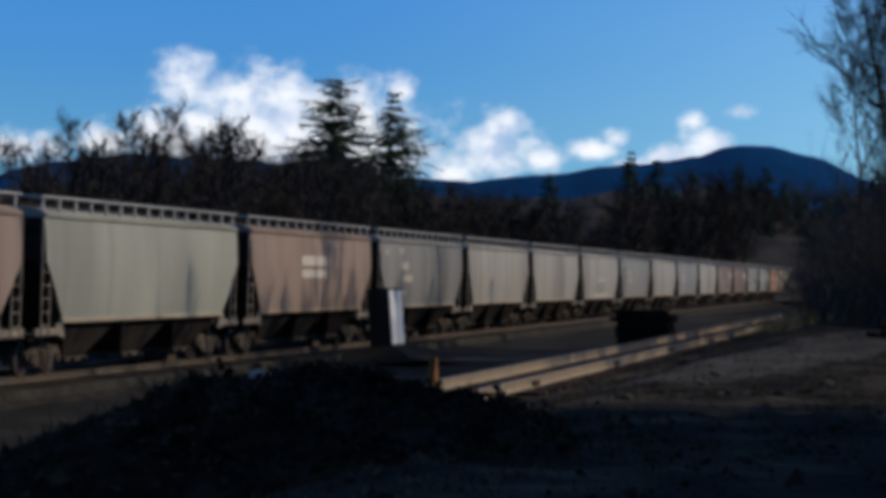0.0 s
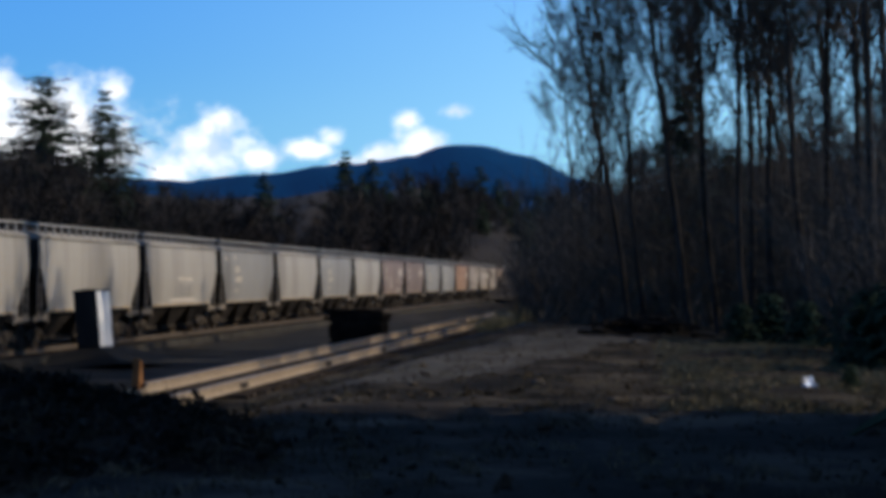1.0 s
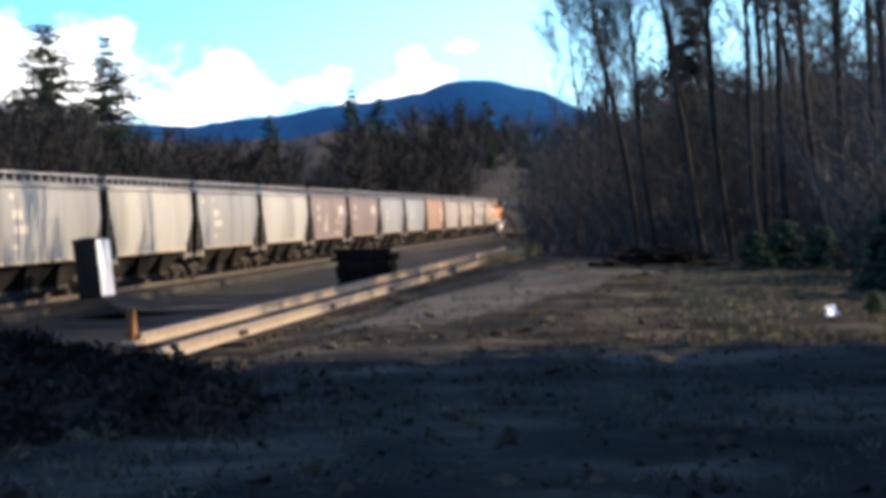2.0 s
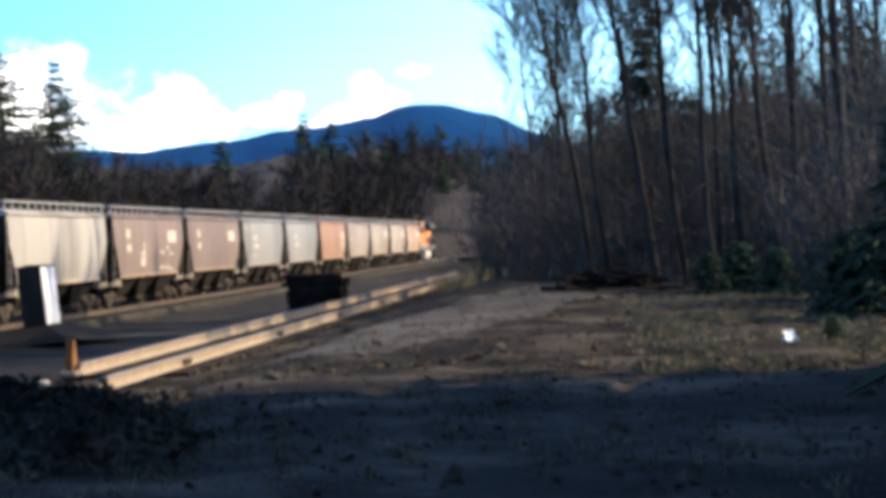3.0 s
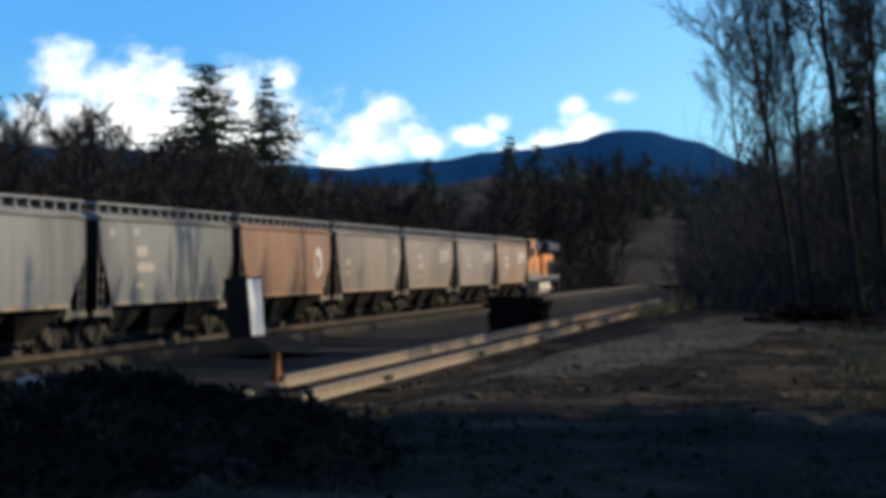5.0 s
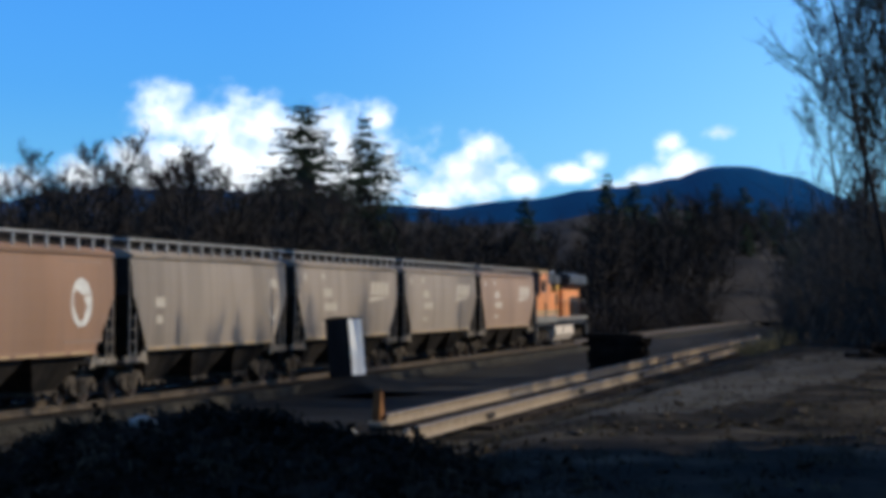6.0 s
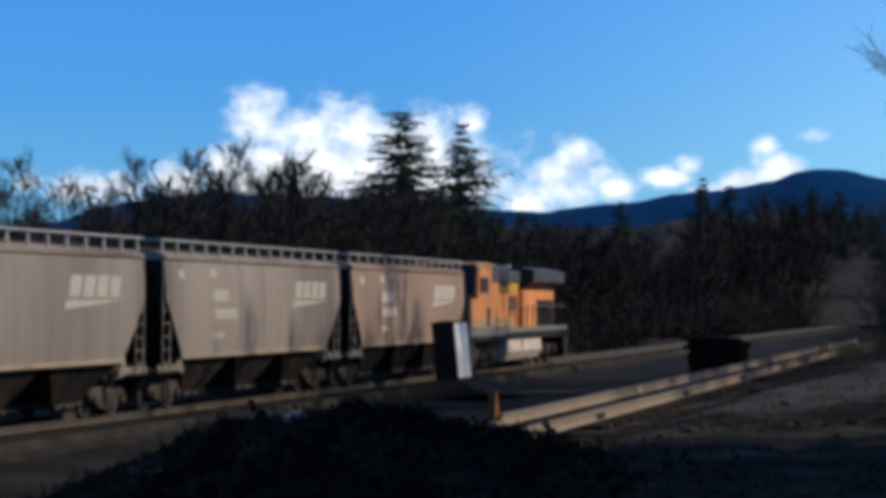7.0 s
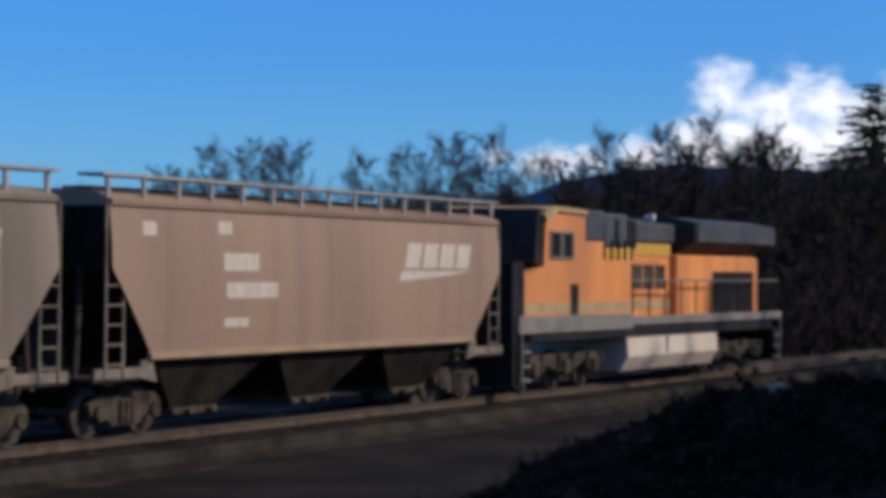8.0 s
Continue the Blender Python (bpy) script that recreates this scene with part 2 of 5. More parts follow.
M = dict(
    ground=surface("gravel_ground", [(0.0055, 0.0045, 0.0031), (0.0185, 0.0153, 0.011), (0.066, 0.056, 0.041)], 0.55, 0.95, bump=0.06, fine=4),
    ballast=surface("ballast", [(0.014, 0.013, 0.0115), (0.036, 0.0325, 0.028)], 1.2, 0.95, bump=0.04, fine=12),
    shoulder=surface("pale_ballast", [(0.02, 0.0185, 0.0155), (0.055, 0.05, 0.041)], 1.2, 0.95, bump=0.04, fine=12),
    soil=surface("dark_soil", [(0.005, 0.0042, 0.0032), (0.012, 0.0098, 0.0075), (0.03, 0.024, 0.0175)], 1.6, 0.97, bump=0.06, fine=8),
    tie=surface("creosoted_wood", [(0.02, 0.016, 0.013), (0.07, 0.055, 0.042)], 3, 0.85, bump=0.01, fine=40, per_object=0.3),
    rail=surface("rusty_rail", [(0.23, 0.175, 0.118), (0.36, 0.285, 0.2)], 5, 0.6, 0.1, fine=60),
    railhead=surface("worn_rail_head", [(0.12, 0.11, 0.1), (0.22, 0.2, 0.18)], 6, 0.5, 0.5, fine=60),
    iron=surface("grimy_iron", [(0.03, 0.027, 0.025), (0.09, 0.075, 0.065)], 3, 0.75, 0.2, fine=40),
    wheel=surface("wheel_steel", [(0.08, 0.06, 0.05), (0.2, 0.16, 0.13)], 4, 0.5, 0.6, fine=40),
    truck=surface("dusty_cast_steel", [(0.03, 0.026, 0.022), (0.12, 0.098, 0.077)], 3, 0.85, fine=30),
    # chute colour is darkened for the shade under the car body
    chute=surface("shade_dark_chute", [(0.018, 0.0155, 0.0135), (0.045, 0.038, 0.032)], 2, 0.85, fine=20, grime_shade=(0.014, 0.0125, 0.011)),
    # near-black colour that stands for the shade on the car ends
    darkend=surface("end_shade_paint", [(0.012, 0.0105, 0.0095), (0.035, 0.03, 0.026)], 2, 0.85, fine=20),
    grey=surface("weathered_grey_paint", [(0.235, 0.23, 0.215), (0.265, 0.258, 0.242)], 0.4, 0.6, fine=14, streak=2, grime_shade=(0.075, 0.068, 0.06)),
    palegrey=surface("pale_grey_paint", [(0.34, 0.318, 0.28), (0.37, 0.347, 0.306)], 0.4, 0.6, fine=14, streak=2, grime_shade=(0.12, 0.11, 0.096)),
    warmgrey=surface("warm_grey_paint", [(0.3, 0.248, 0.2), (0.33, 0.275, 0.222)], 0.4, 0.6, fine=14, streak=2, grime_shade=(0.1, 0.084, 0.068)),
    green=surface("grey_green_paint", [(0.29, 0.29, 0.24), (0.36, 0.355, 0.29)], 0.4, 0.6, fine=14, streak=2, grime_shade=(0.19, 0.18, 0.15)),
    taupe=surface("taupe_paint", [(0.34, 0.235, 0.17), (0.37, 0.26, 0.19)], 0.4, 0.65, fine=14, streak=2, grime_shade=(0.21, 0.15, 0.115)),
    brown=surface("rust_brown_paint", [(0.175, 0.132, 0.112), (0.225, 0.172, 0.147)], 0.4, 0.65, fine=14, streak=2, grime_shade=(0.08, 0.066, 0.058)),
    rust=surface("faded_orange_paint", [(0.42, 0.23, 0.12), (0.52, 0.3, 0.16)], 0.7, 0.65, fine=14, streak=2.5, grime_shade=(0.24, 0.14, 0.09)),
    oldrust=surface("faded_rust_paint", [(0.27, 0.16, 0.1), (0.33, 0.2, 0.13)], 0.4, 0.65, fine=14, streak=2, grime_shade=(0.18, 0.12, 0.085)),
    # white that paints sunlight onto the cabinet's right side
    clean=surface("sunlit_side_paint", [(0.72, 0.72, 0.7), (0.82, 0.82, 0.8)], 3, 0.55, fine=30),
    pink=surface("faded_red_paint", [(0.28, 0.205, 0.16), (0.34, 0.25, 0.195)], 0.4, 0.65, fine=14, streak=2, grime_shade=(0.13, 0.105, 0.088)),
    white=surface("chalky_white_paint", [(0.5, 0.48, 0.44), (0.7, 0.68, 0.62)], 4, 0.7, fine=30),
    pale=surface("faded_lettering", [(0.48, 0.42, 0.35), (0.62, 0.56, 0.48)], 6, 0.75, fine=20),
    board=surface("galvanised_walkway", [(0.3, 0.3, 0.29), (0.48, 0.47, 0.45)], 4, 0.6, 0.3, fine=30),
    sill=surface("ochre_sill", [(0.36, 0.25, 0.13), (0.5, 0.36, 0.2)], 2, 0.7, fine=30),
    yellow=surface("yellow_paint", [(0.55, 0.31, 0.06), (0.66, 0.4, 0.09)], 2, 0.6, fine=20),
    orange=surface("orange_paint", [(0.78, 0.29, 0.085), (0.9, 0.36, 0.115)], 1.0, 0.5, fine=14, streak=3, grime_shade=(0.4, 0.17, 0.07)),
    black=surface("black_paint", [(0.012, 0.012, 0.013), (0.035, 0.034, 0.034)], 1.5, 0.55, fine=20),
    roofgrey=surface("dark_grey_roof_paint", [(0.05, 0.055, 0.065), (0.1, 0.105, 0.115)], 1.5, 0.6, fine=20),
    lowgrey=surface("dusty_grey_paint", [(0.16, 0.152, 0.14), (0.26, 0.245, 0.22)], 1.5, 0.7, fine=20),
    tank=surface("pale_tank_paint", [(0.56, 0.47, 0.38), (0.66, 0.57, 0.47)], 1.0, 0.7, fine=20),
    glass=surface("dark_glass", [(0.02, 0.02, 0.022), (0.03, 0.03, 0.032)], 2, 0.12, fine=5),
    # cabinet colour lowered to hold the shade of its front
    cabinet=surface("shaded_cabinet_paint", [(0.02, 0.02, 0.02), (0.036, 0.035, 0.034)], 1.5, 0.8, 0.0, fine=20, streak=3),
    bark=surface("grey_bark", [(0.016, 0.0145, 0.013), (0.055, 0.048, 0.042)], 4, 0.95, fine=20, per_object=0.25, streak=5),
    twig=surface("bare_twigs", [(0.03, 0.026, 0.022), (0.078, 0.066, 0.056)], 0.5, 0.95, fine=5, per_object=0.2),
    brush=surface("brushwood", [(0.046, 0.041, 0.035), (0.115, 0.1, 0.085)], 0.25, 0.95, fine=5, islands=0.4),
    needle=surface("conifer_needles", [(0.012, 0.02, 0.012), (0.035, 0.05, 0.03)], 1.2, 0.9, fine=8, islands=0.4),
    farwood=surface("far_woods", [(0.013, 0.0125, 0.013), (0.034, 0.03, 0.027)], 0.06, 1.0, fine=0.6, islands=0.4),
    # the blue of distant air is put into the hill's base colour
    hill=surface("haze_blue_hill", [(0.0004, 0.022, 0.078), (0.0012, 0.042, 0.125)], 0.004, 1.0, fine=0.05),
    weed=surface("dead_weeds", [(0.02, 0.017, 0.012), (0.09, 0.074, 0.05)], 0.6, 0.95, fine=6, islands=0.5),
    twigfar=surface("far_twigs", [(0.025, 0.0205, 0.0175), (0.058, 0.048, 0.041)], 0.05, 0.95, fine=2, islands=0.35),
    soot=surface("black_creosote", [(0.008, 0.007, 0.006), (0.022, 0.018, 0.015)], 3, 0.85, bump=0.01, fine=40, per_object=0.3),
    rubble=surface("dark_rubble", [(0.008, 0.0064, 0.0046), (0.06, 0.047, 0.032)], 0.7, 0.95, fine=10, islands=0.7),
    grass=surface("dry_grass", [(0.03, 0.026, 0.016), (0.16, 0.13, 0.08)], 0.3, 0.95, fine=4, islands=0.5),
    # dry grass lightened so its colour carries the sunlight on the patch
    litgrass=surface("sunlit_dry_grass", [(0.07, 0.061, 0.036), (0.2, 0.172, 0.105)], 0.3, 0.95, fine=4, islands=0.5),
    straw=surface("yellow_straw", [(0.14, 0.11, 0.05), (0.3, 0.24, 0.12)], 0.3, 0.95, fine=4, islands=0.4),
    palestone=surface("pale_stone", [(0.3, 0.27, 0.23), (0.5, 0.46, 0.4)], 2, 0.9, fine=20),
    lane=surface("dark_packed_gravel", [(0.012, 0.0117, 0.011), (0.02, 0.0193, 0.018), (0.035, 0.033, 0.03)], 0.4, 0.95, bump=0.02, fine=7),
    mainrail=surface("oily_rail", [(0.07, 0.055, 0.042), (0.16, 0.125, 0.09)], 5, 0.6, 0.3, fine=60),
    endsill=surface("dusty_end_sill", [(0.14, 0.12, 0.1), (0.3, 0.255, 0.2)], 2, 0.8, fine=30),
    faint=surface("worn_lettering", [(0.4, 0.35, 0.285), (0.5, 0.445, 0.37)], 6, 0.75, fine=20),
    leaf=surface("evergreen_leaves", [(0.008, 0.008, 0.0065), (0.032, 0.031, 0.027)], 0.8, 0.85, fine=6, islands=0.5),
    stone=surface("rubble", [(0.025, 0.022, 0.018), (0.08, 0.068, 0.055)], 2, 0.9, fine=20, per_object=0.4),
    stop=surface("rusted_iron", [(0.13, 0.06, 0.025), (0.26, 0.125, 0.05)], 4, 0.8, fine=30),
    track=surface("pale_packed_gravel", [(0.03, 0.028, 0.025), (0.05, 0.047, 0.042), (0.078, 0.074, 0.067)], 0.7, 0.95, bump=0.02, fine=6),
    tin=surface("scrap_tin", [(0.75, 0.76, 0.78), (0.85, 0.86, 0.88)], 4, 0.3, 1.0, fine=20),
)


# ---- mesh helpers ----
def part(name, bm, material, parent=None, label=""):
    me = bpy.data.meshes.new(name)
    bm.to_mesh(me)
    bm.free()
    me.materials.append(material)
    ob = new(name, me)
    ob.parent = parent
    return tagged(ob, label)


def meshed(name, verts, faces, material, parent=None, label="", smooth=False):
    me = bpy.data.meshes.new(name)
    me.from_pydata(verts, [], faces)
    me.materials.append(material)
    if smooth:
        me.shade_smooth()
    ob = new(name, me)
    ob.parent = parent
    return tagged(ob, label)


def thing(name, label, category, place=None, group="", kind=""):
    ob = new(name)
    ob.matrix_basis = place or Matrix()
    return tagged(ob, label, category, group, kind)


def box(bm, x0, x1, y0, y1, z0, z1, bevel=0.0):
    got = bmesh.ops.create_cube(bm, size=1.0, matrix=Matrix.LocRotScale(((x0 + x1) / 2, (y0 + y1) / 2, (z0 + z1) / 2), None, (x1 - x0, y1 - y0, z1 - z0)))
    if bevel:
        edges = list({e for v in got["verts"] for e in v.link_edges})
        bmesh.ops.bevel(bm, geom=edges, offset=bevel, segments=1, affect="EDGES")
    return bm


def rod(bm, p, q, r, r2=None, sides=8):
    p, q = Vector(p), Vector(q)
    d = q - p
    m = Matrix.Translation((p + q) / 2) @ d.to_track_quat("Z", "Y").to_matrix().to_4x4()
    bmesh.ops.create_cone(bm, cap_ends=True, segments=sides, radius1=r, radius2=r if r2 is None else r2, depth=d.length, matrix=m)
    return bm


def prism(bm, outline, axis, a, b):
    """A closed outline of pairs drawn out along an axis from a to b; the pairs are the other two axes in order."""
    def at(u, v, w):
        return {"x": (w, u, v), "y": (u, w, v), "z": (u, v, w)}[axis]
    lo = [bm.verts.new(at(u, v, a)) for u, v in outline]
    hi = [bm.verts.new(at(u, v, b)) for u, v in outline]
    n = len(outline)
    bm.faces.new(lo)
    bm.faces.new(hi[::-1])
    for i in range(n):
        bm.faces.new((lo[i], hi[i], hi[(i + 1) % n], lo[(i + 1) % n]))
    bmesh.ops.recalc_face_normals(bm, faces=bm.faces)
    return bm


def tubes(segs, sides=3):
    """Verts and faces of tapered sticks: rows of (p, q, r, r2) as an array n x 8."""
    s = np.asarray(segs, float).reshape(-1, 8)
    p, q, r, r2 = s[:, :3], s[:, 3:6], s[:, 6], s[:, 7]
    d = q - p
    d /= np.linalg.norm(d, axis=1, keepdims=True) + 1e-9
    ref = np.where(np.abs(d[:, 2:3]) > 0.9, [[1.0, 0, 0]], [[0, 0, 1.0]])
    u = np.cross(d, ref)
    u /= np.linalg.norm(u, axis=1, keepdims=True) + 1e-9
    w = np.cross(d, u)
    rings = []
    for base, rad in ((p, r), (q, r2)):
        for k in range(sides):
            a = 2 * math.pi * k / sides
            rings.append(base + rad[:, None] * (math.cos(a) * u + math.sin(a) * w))
    verts = np.stack(rings, 1).reshape(-1, 3)
    n = len(s)
    o = (np.arange(n) * 2 * sides)[:, None]
    faces = []
    for k in range(sides):
        k2 = (k + 1) % sides
        faces.append(np.concatenate([o + k, o + k2, o + sides + k2, o + sides + k], 1))
    return verts.tolist(), np.concatenate(faces).tolist()


# ---- ground and tracks ----
TRACK_X, SIDING_X = -24.3, -9.65


def smooth(a, b, v):
    k = min(1.0, max(0.0, (v - a) / (b - a)))
    return k * k * (3 - 2 * k)


def ground_z(x, y):
    """The lie of the land: a yard road on the right, a bank down to the siding, a lower road and the main line."""
    z = -0.45 + 0.94 * smooth(-14.5, -11.2, x) + 0.75 * smooth(-8.4, -4.5, x)
    flat = 1 - smooth(-12.2, -11.2, x) * (1 - smooth(-8.2, -6.5, x))
    z += flat * 0.12 * noise.noise((x * 0.25, y * 0.12, 0)) + (0.07 * noise.noise((x * 0.9, y * 0.5, 3)) + 0.035 * noise.noise((x * 1.9, y * 1.1, 6))) * smooth(-8, -5, x)
    z += 1.2 * smooth(4, 14, x) * smooth(30, 55, y)
    far = smooth(130, 260, y) * smooth(-12, -6, x)
    z = z * (1 - far) + 0.3 * far
    z -= 0.1 * smooth(-20, -24, -abs(x - TRACK_X) - 22)
    d = math.hypot(x, y)
    z += 6.0 * smooth(60, 400, -x - 20) + 30 * smooth(500, 2200, d)
    return z


def build_ground():
    xs = sorted(set([-4000, -2500, -1500, -900, -500, -300, -200, -140, -100, -80, -60, -50, -40, -34, -30] + [-28 + 0.5 * i for i in range(87)]
                    + [16, 18, 21, 25, 30, 40, 60, 100, 200, 400, 900, 2000, 4000]))
    ys = sorted(set([-4000, -2000, -900, -400, -150, -60, -30, -15, -8, 0, 4] + [6 + 0.6 * i for i in range(120)] + [79 + 2 * i for i in range(45)]
                    + [170 + 8 * i for i in range(20)] + [350, 400, 500, 700, 1000, 1500, 2200, 3200, 4500]))
    verts = [(x, y, ground_z(x, y)) for y in ys for x in xs]
    w = len(xs)
    faces = [(j * w + i, j * w + i + 1, (j + 1) * w + i + 1, (j + 1) * w + i) for j in range(len(ys) - 1) for i in range(w - 1)]
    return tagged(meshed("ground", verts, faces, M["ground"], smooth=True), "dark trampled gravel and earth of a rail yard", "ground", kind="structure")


def strip(name, x0, x1, y0, y1, low, top, material, slope=0.6):
    """A bed of stone along y with sloping shoulders."""
    bm = bmesh.new()
    n = 60
    rows = []
    for k in range(n + 1):
        y = y0 + (y1 - y0) * k / n
        j = [0.12 * noise.noise((y * 0.6, s, 0)) for s in range(4)]
        rows.append([bm.verts.new(p) for p in ((x0 - slope + j[0], y, low), (x0 + j[1], y, top + 0.3 * j[2]), (x1 + j[2], y, top + 0.3 * j[1]), (x1 + slope + j[3], y, low))])
    for a, b in zip(rows, rows[1:]):
        for i in range(3):
            bm.faces.new((a[i], a[i + 1], b[i + 1], b[i]))
    bmesh.ops.recalc_face_normals(bm, faces=bm.faces)
    return part(name, bm, material)


def rail_outline(x, z, k=1.0):
    """The profile of a rail with its foot on height z."""
    h = [(-0.07, 0), (0.07, 0), (0.07, 0.018), (0.012, 0.04), (0.012, 0.13), (0.036, 0.14), (0.036, 0.175), (-0.036, 0.175), (-0.036, 0.14), (-0.012, 0.13), (-0.012, 0.04), (-0.07, 0.018)]
    return [(x + k * a, z + k * b) for a, b in h]


def build_track(name, x, z, y0, y1, label, ties_to, tie_y=None, later=0.0, steel="rail", tall=1.0):
    track = thing(name, label, "railway track", kind="structure")
    for s, y0 in ((-0.755, y0 + later), (0.755, y0)):
        part("rail", prism(bmesh.new(), rail_outline(x + s, z, tall), "y", y0, y1), M[steel], track)
        bm = bmesh.new()
        box(bm, x + s - 0.03, x + s + 0.03, y0, y1, z + 0.1755 * tall, z + 0.1755 * tall + 0.004)
        part("rail_head", bm, M["railhead"], track)
    bm = box(bmesh.new(), -1.28, 1.28, -0.11, 0.11, -0.16, -0.002, 0.012)
    first = part("sleeper", bm, M["tie"], track)
    y = y0 + 0.3 if tie_y is None else tie_y
    first.location = (x, y, z)
    while y < ties_to:
        y += 0.54
        o = new("sleeper", first.data)
        o.parent = track
        o.location = (x + random.uniform(-0.04, 0.04), y + random.uniform(-0.03, 0.03), z + random.uniform(-0.012, 0))
        o.rotation_euler = (0, 0, random.uniform(-0.02, 0.02))
    return track


# ---- rolling stock; a car's origin is the middle of its coupler line on the rails, its side faces +x ----
def side_x(z):
    """Half width of a hopper car's bulging side at height z."""
    return 1.62 - 0.075 * ((z - 2.75) / 1.3) ** 2


def wheelset_truck(parent, y, label="three-piece freight truck with dusty side frames", x=0):
    truck = new("truck")
    truck.parent = parent
    truck.location = (x, y, 0)
    bm = bmesh.new()
    for s in (-1, 1):
        prism(bm, [(-1.15, 0.62), (-0.95, 0.78), (-0.45, 0.8), (0.45, 0.8), (0.95, 0.78), (1.15, 0.62), (1.1, 0.42), (0.72, 0.42), (0.42, 0.22), (-0.42, 0.22), (-0.72, 0.42), (-1.1, 0.42)],
              "x", s * 1.0 - 0.08, s * 1.0 + 0.08)
        for e in (-0.89, 0.89):
            rod(bm, (s * 1.06, e, 0.46), (s * 1.17, e, 0.46), 0.14, sides=10)
        for e in (-0.18, 0.0, 0.18):
            rod(bm, (s * 1.1, e, 0.3), (s * 1.1, e, 0.66), 0.075, sides=8)
    box(bm, -1.1, 1.1, -0.2, 0.2, 0.45, 0.95, 0.04)
    frame_part = part("side_frames", bm, M["truck"], truck)
    for e in (-0.89, 0.89):
        bm = bmesh.new()
        for s in (-1, 1):
            rod(bm, (s * 0.7, e, 0.46), (s * 0.83, e, 0.46), 0.46, sides=20)
            rod(bm, (s * 0.83, e, 0.46), (s * 0.85, e, 0.46), 0.36, 0.3, sides=20)
        rod(bm, (-0.7, e, 0.46), (0.7, e, 0.46), 0.09, sides=8)
        part("wheelset", bm, M["wheel"], truck)
    return truck


def lettering(parent, x_of, rows, material, name="lettering"):
    """Plain painted bars on the car's side: rows of (y0, y1, z0, z1)."""
    for y0, y1, z0, z1 in rows:
        bm = bmesh.new()
        vs = []
        for dx in (0.001, 0.004):
            vs.append([bm.verts.new((x_of(z) + dx, y, z)) for y, z in ((y0, z0), (y1, z0), (y1, z1), (y0, z1))])
        bm.faces.new(vs[1])
        for i in range(4):
            bm.faces.new((vs[0][i], vs[0][(i + 1) % 4], vs[1][(i + 1) % 4], vs[1][i]))
        bmesh.ops.recalc_face_normals(bm, faces=bm.faces)
        part(name, bm, material, parent)


def emblem(parent, x_of, y, z, w, h, material):
    """Four slanted blocks over a wedge, drawn as plain shapes."""
    bm = bmesh.new()
    def poly(pts):
        a = [bm.verts.new((x_of(zz) + 0.001, yy, zz)) for yy, zz in pts]
        b = [bm.verts.new((x_of(zz) + 0.004, yy, zz)) for yy, zz in pts]
        bm.faces.new(b)
        for i in range(len(pts)):
            bm.faces.new((a[i], a[(i + 1) % len(pts)], b[(i + 1) % len(pts)], b[i]))
    lean = 0.1 * w
    for k in range(4):
        y0 = y + (0.02 + 0.245 * k) * w
        y1 = y0 + 0.2 * w
        poly([(y0, z), (y1, z), (y1 + lean * 0.6, z + h), (y0 + lean * 0.6, z + h)])
    poly([(y - 0.06 * w, z - 0.55 * h), (y + 0.55 * w, z - 0.34 * h), (y + 1.0 * w, z - 0.12 * h), (y - 0.02 * w, z - 0.12 * h)])
    bmesh.ops.recalc_face_normals(bm, faces=bm.faces)
    return part("emblem", bm, material, parent, "pale painted block emblem over a wedge")


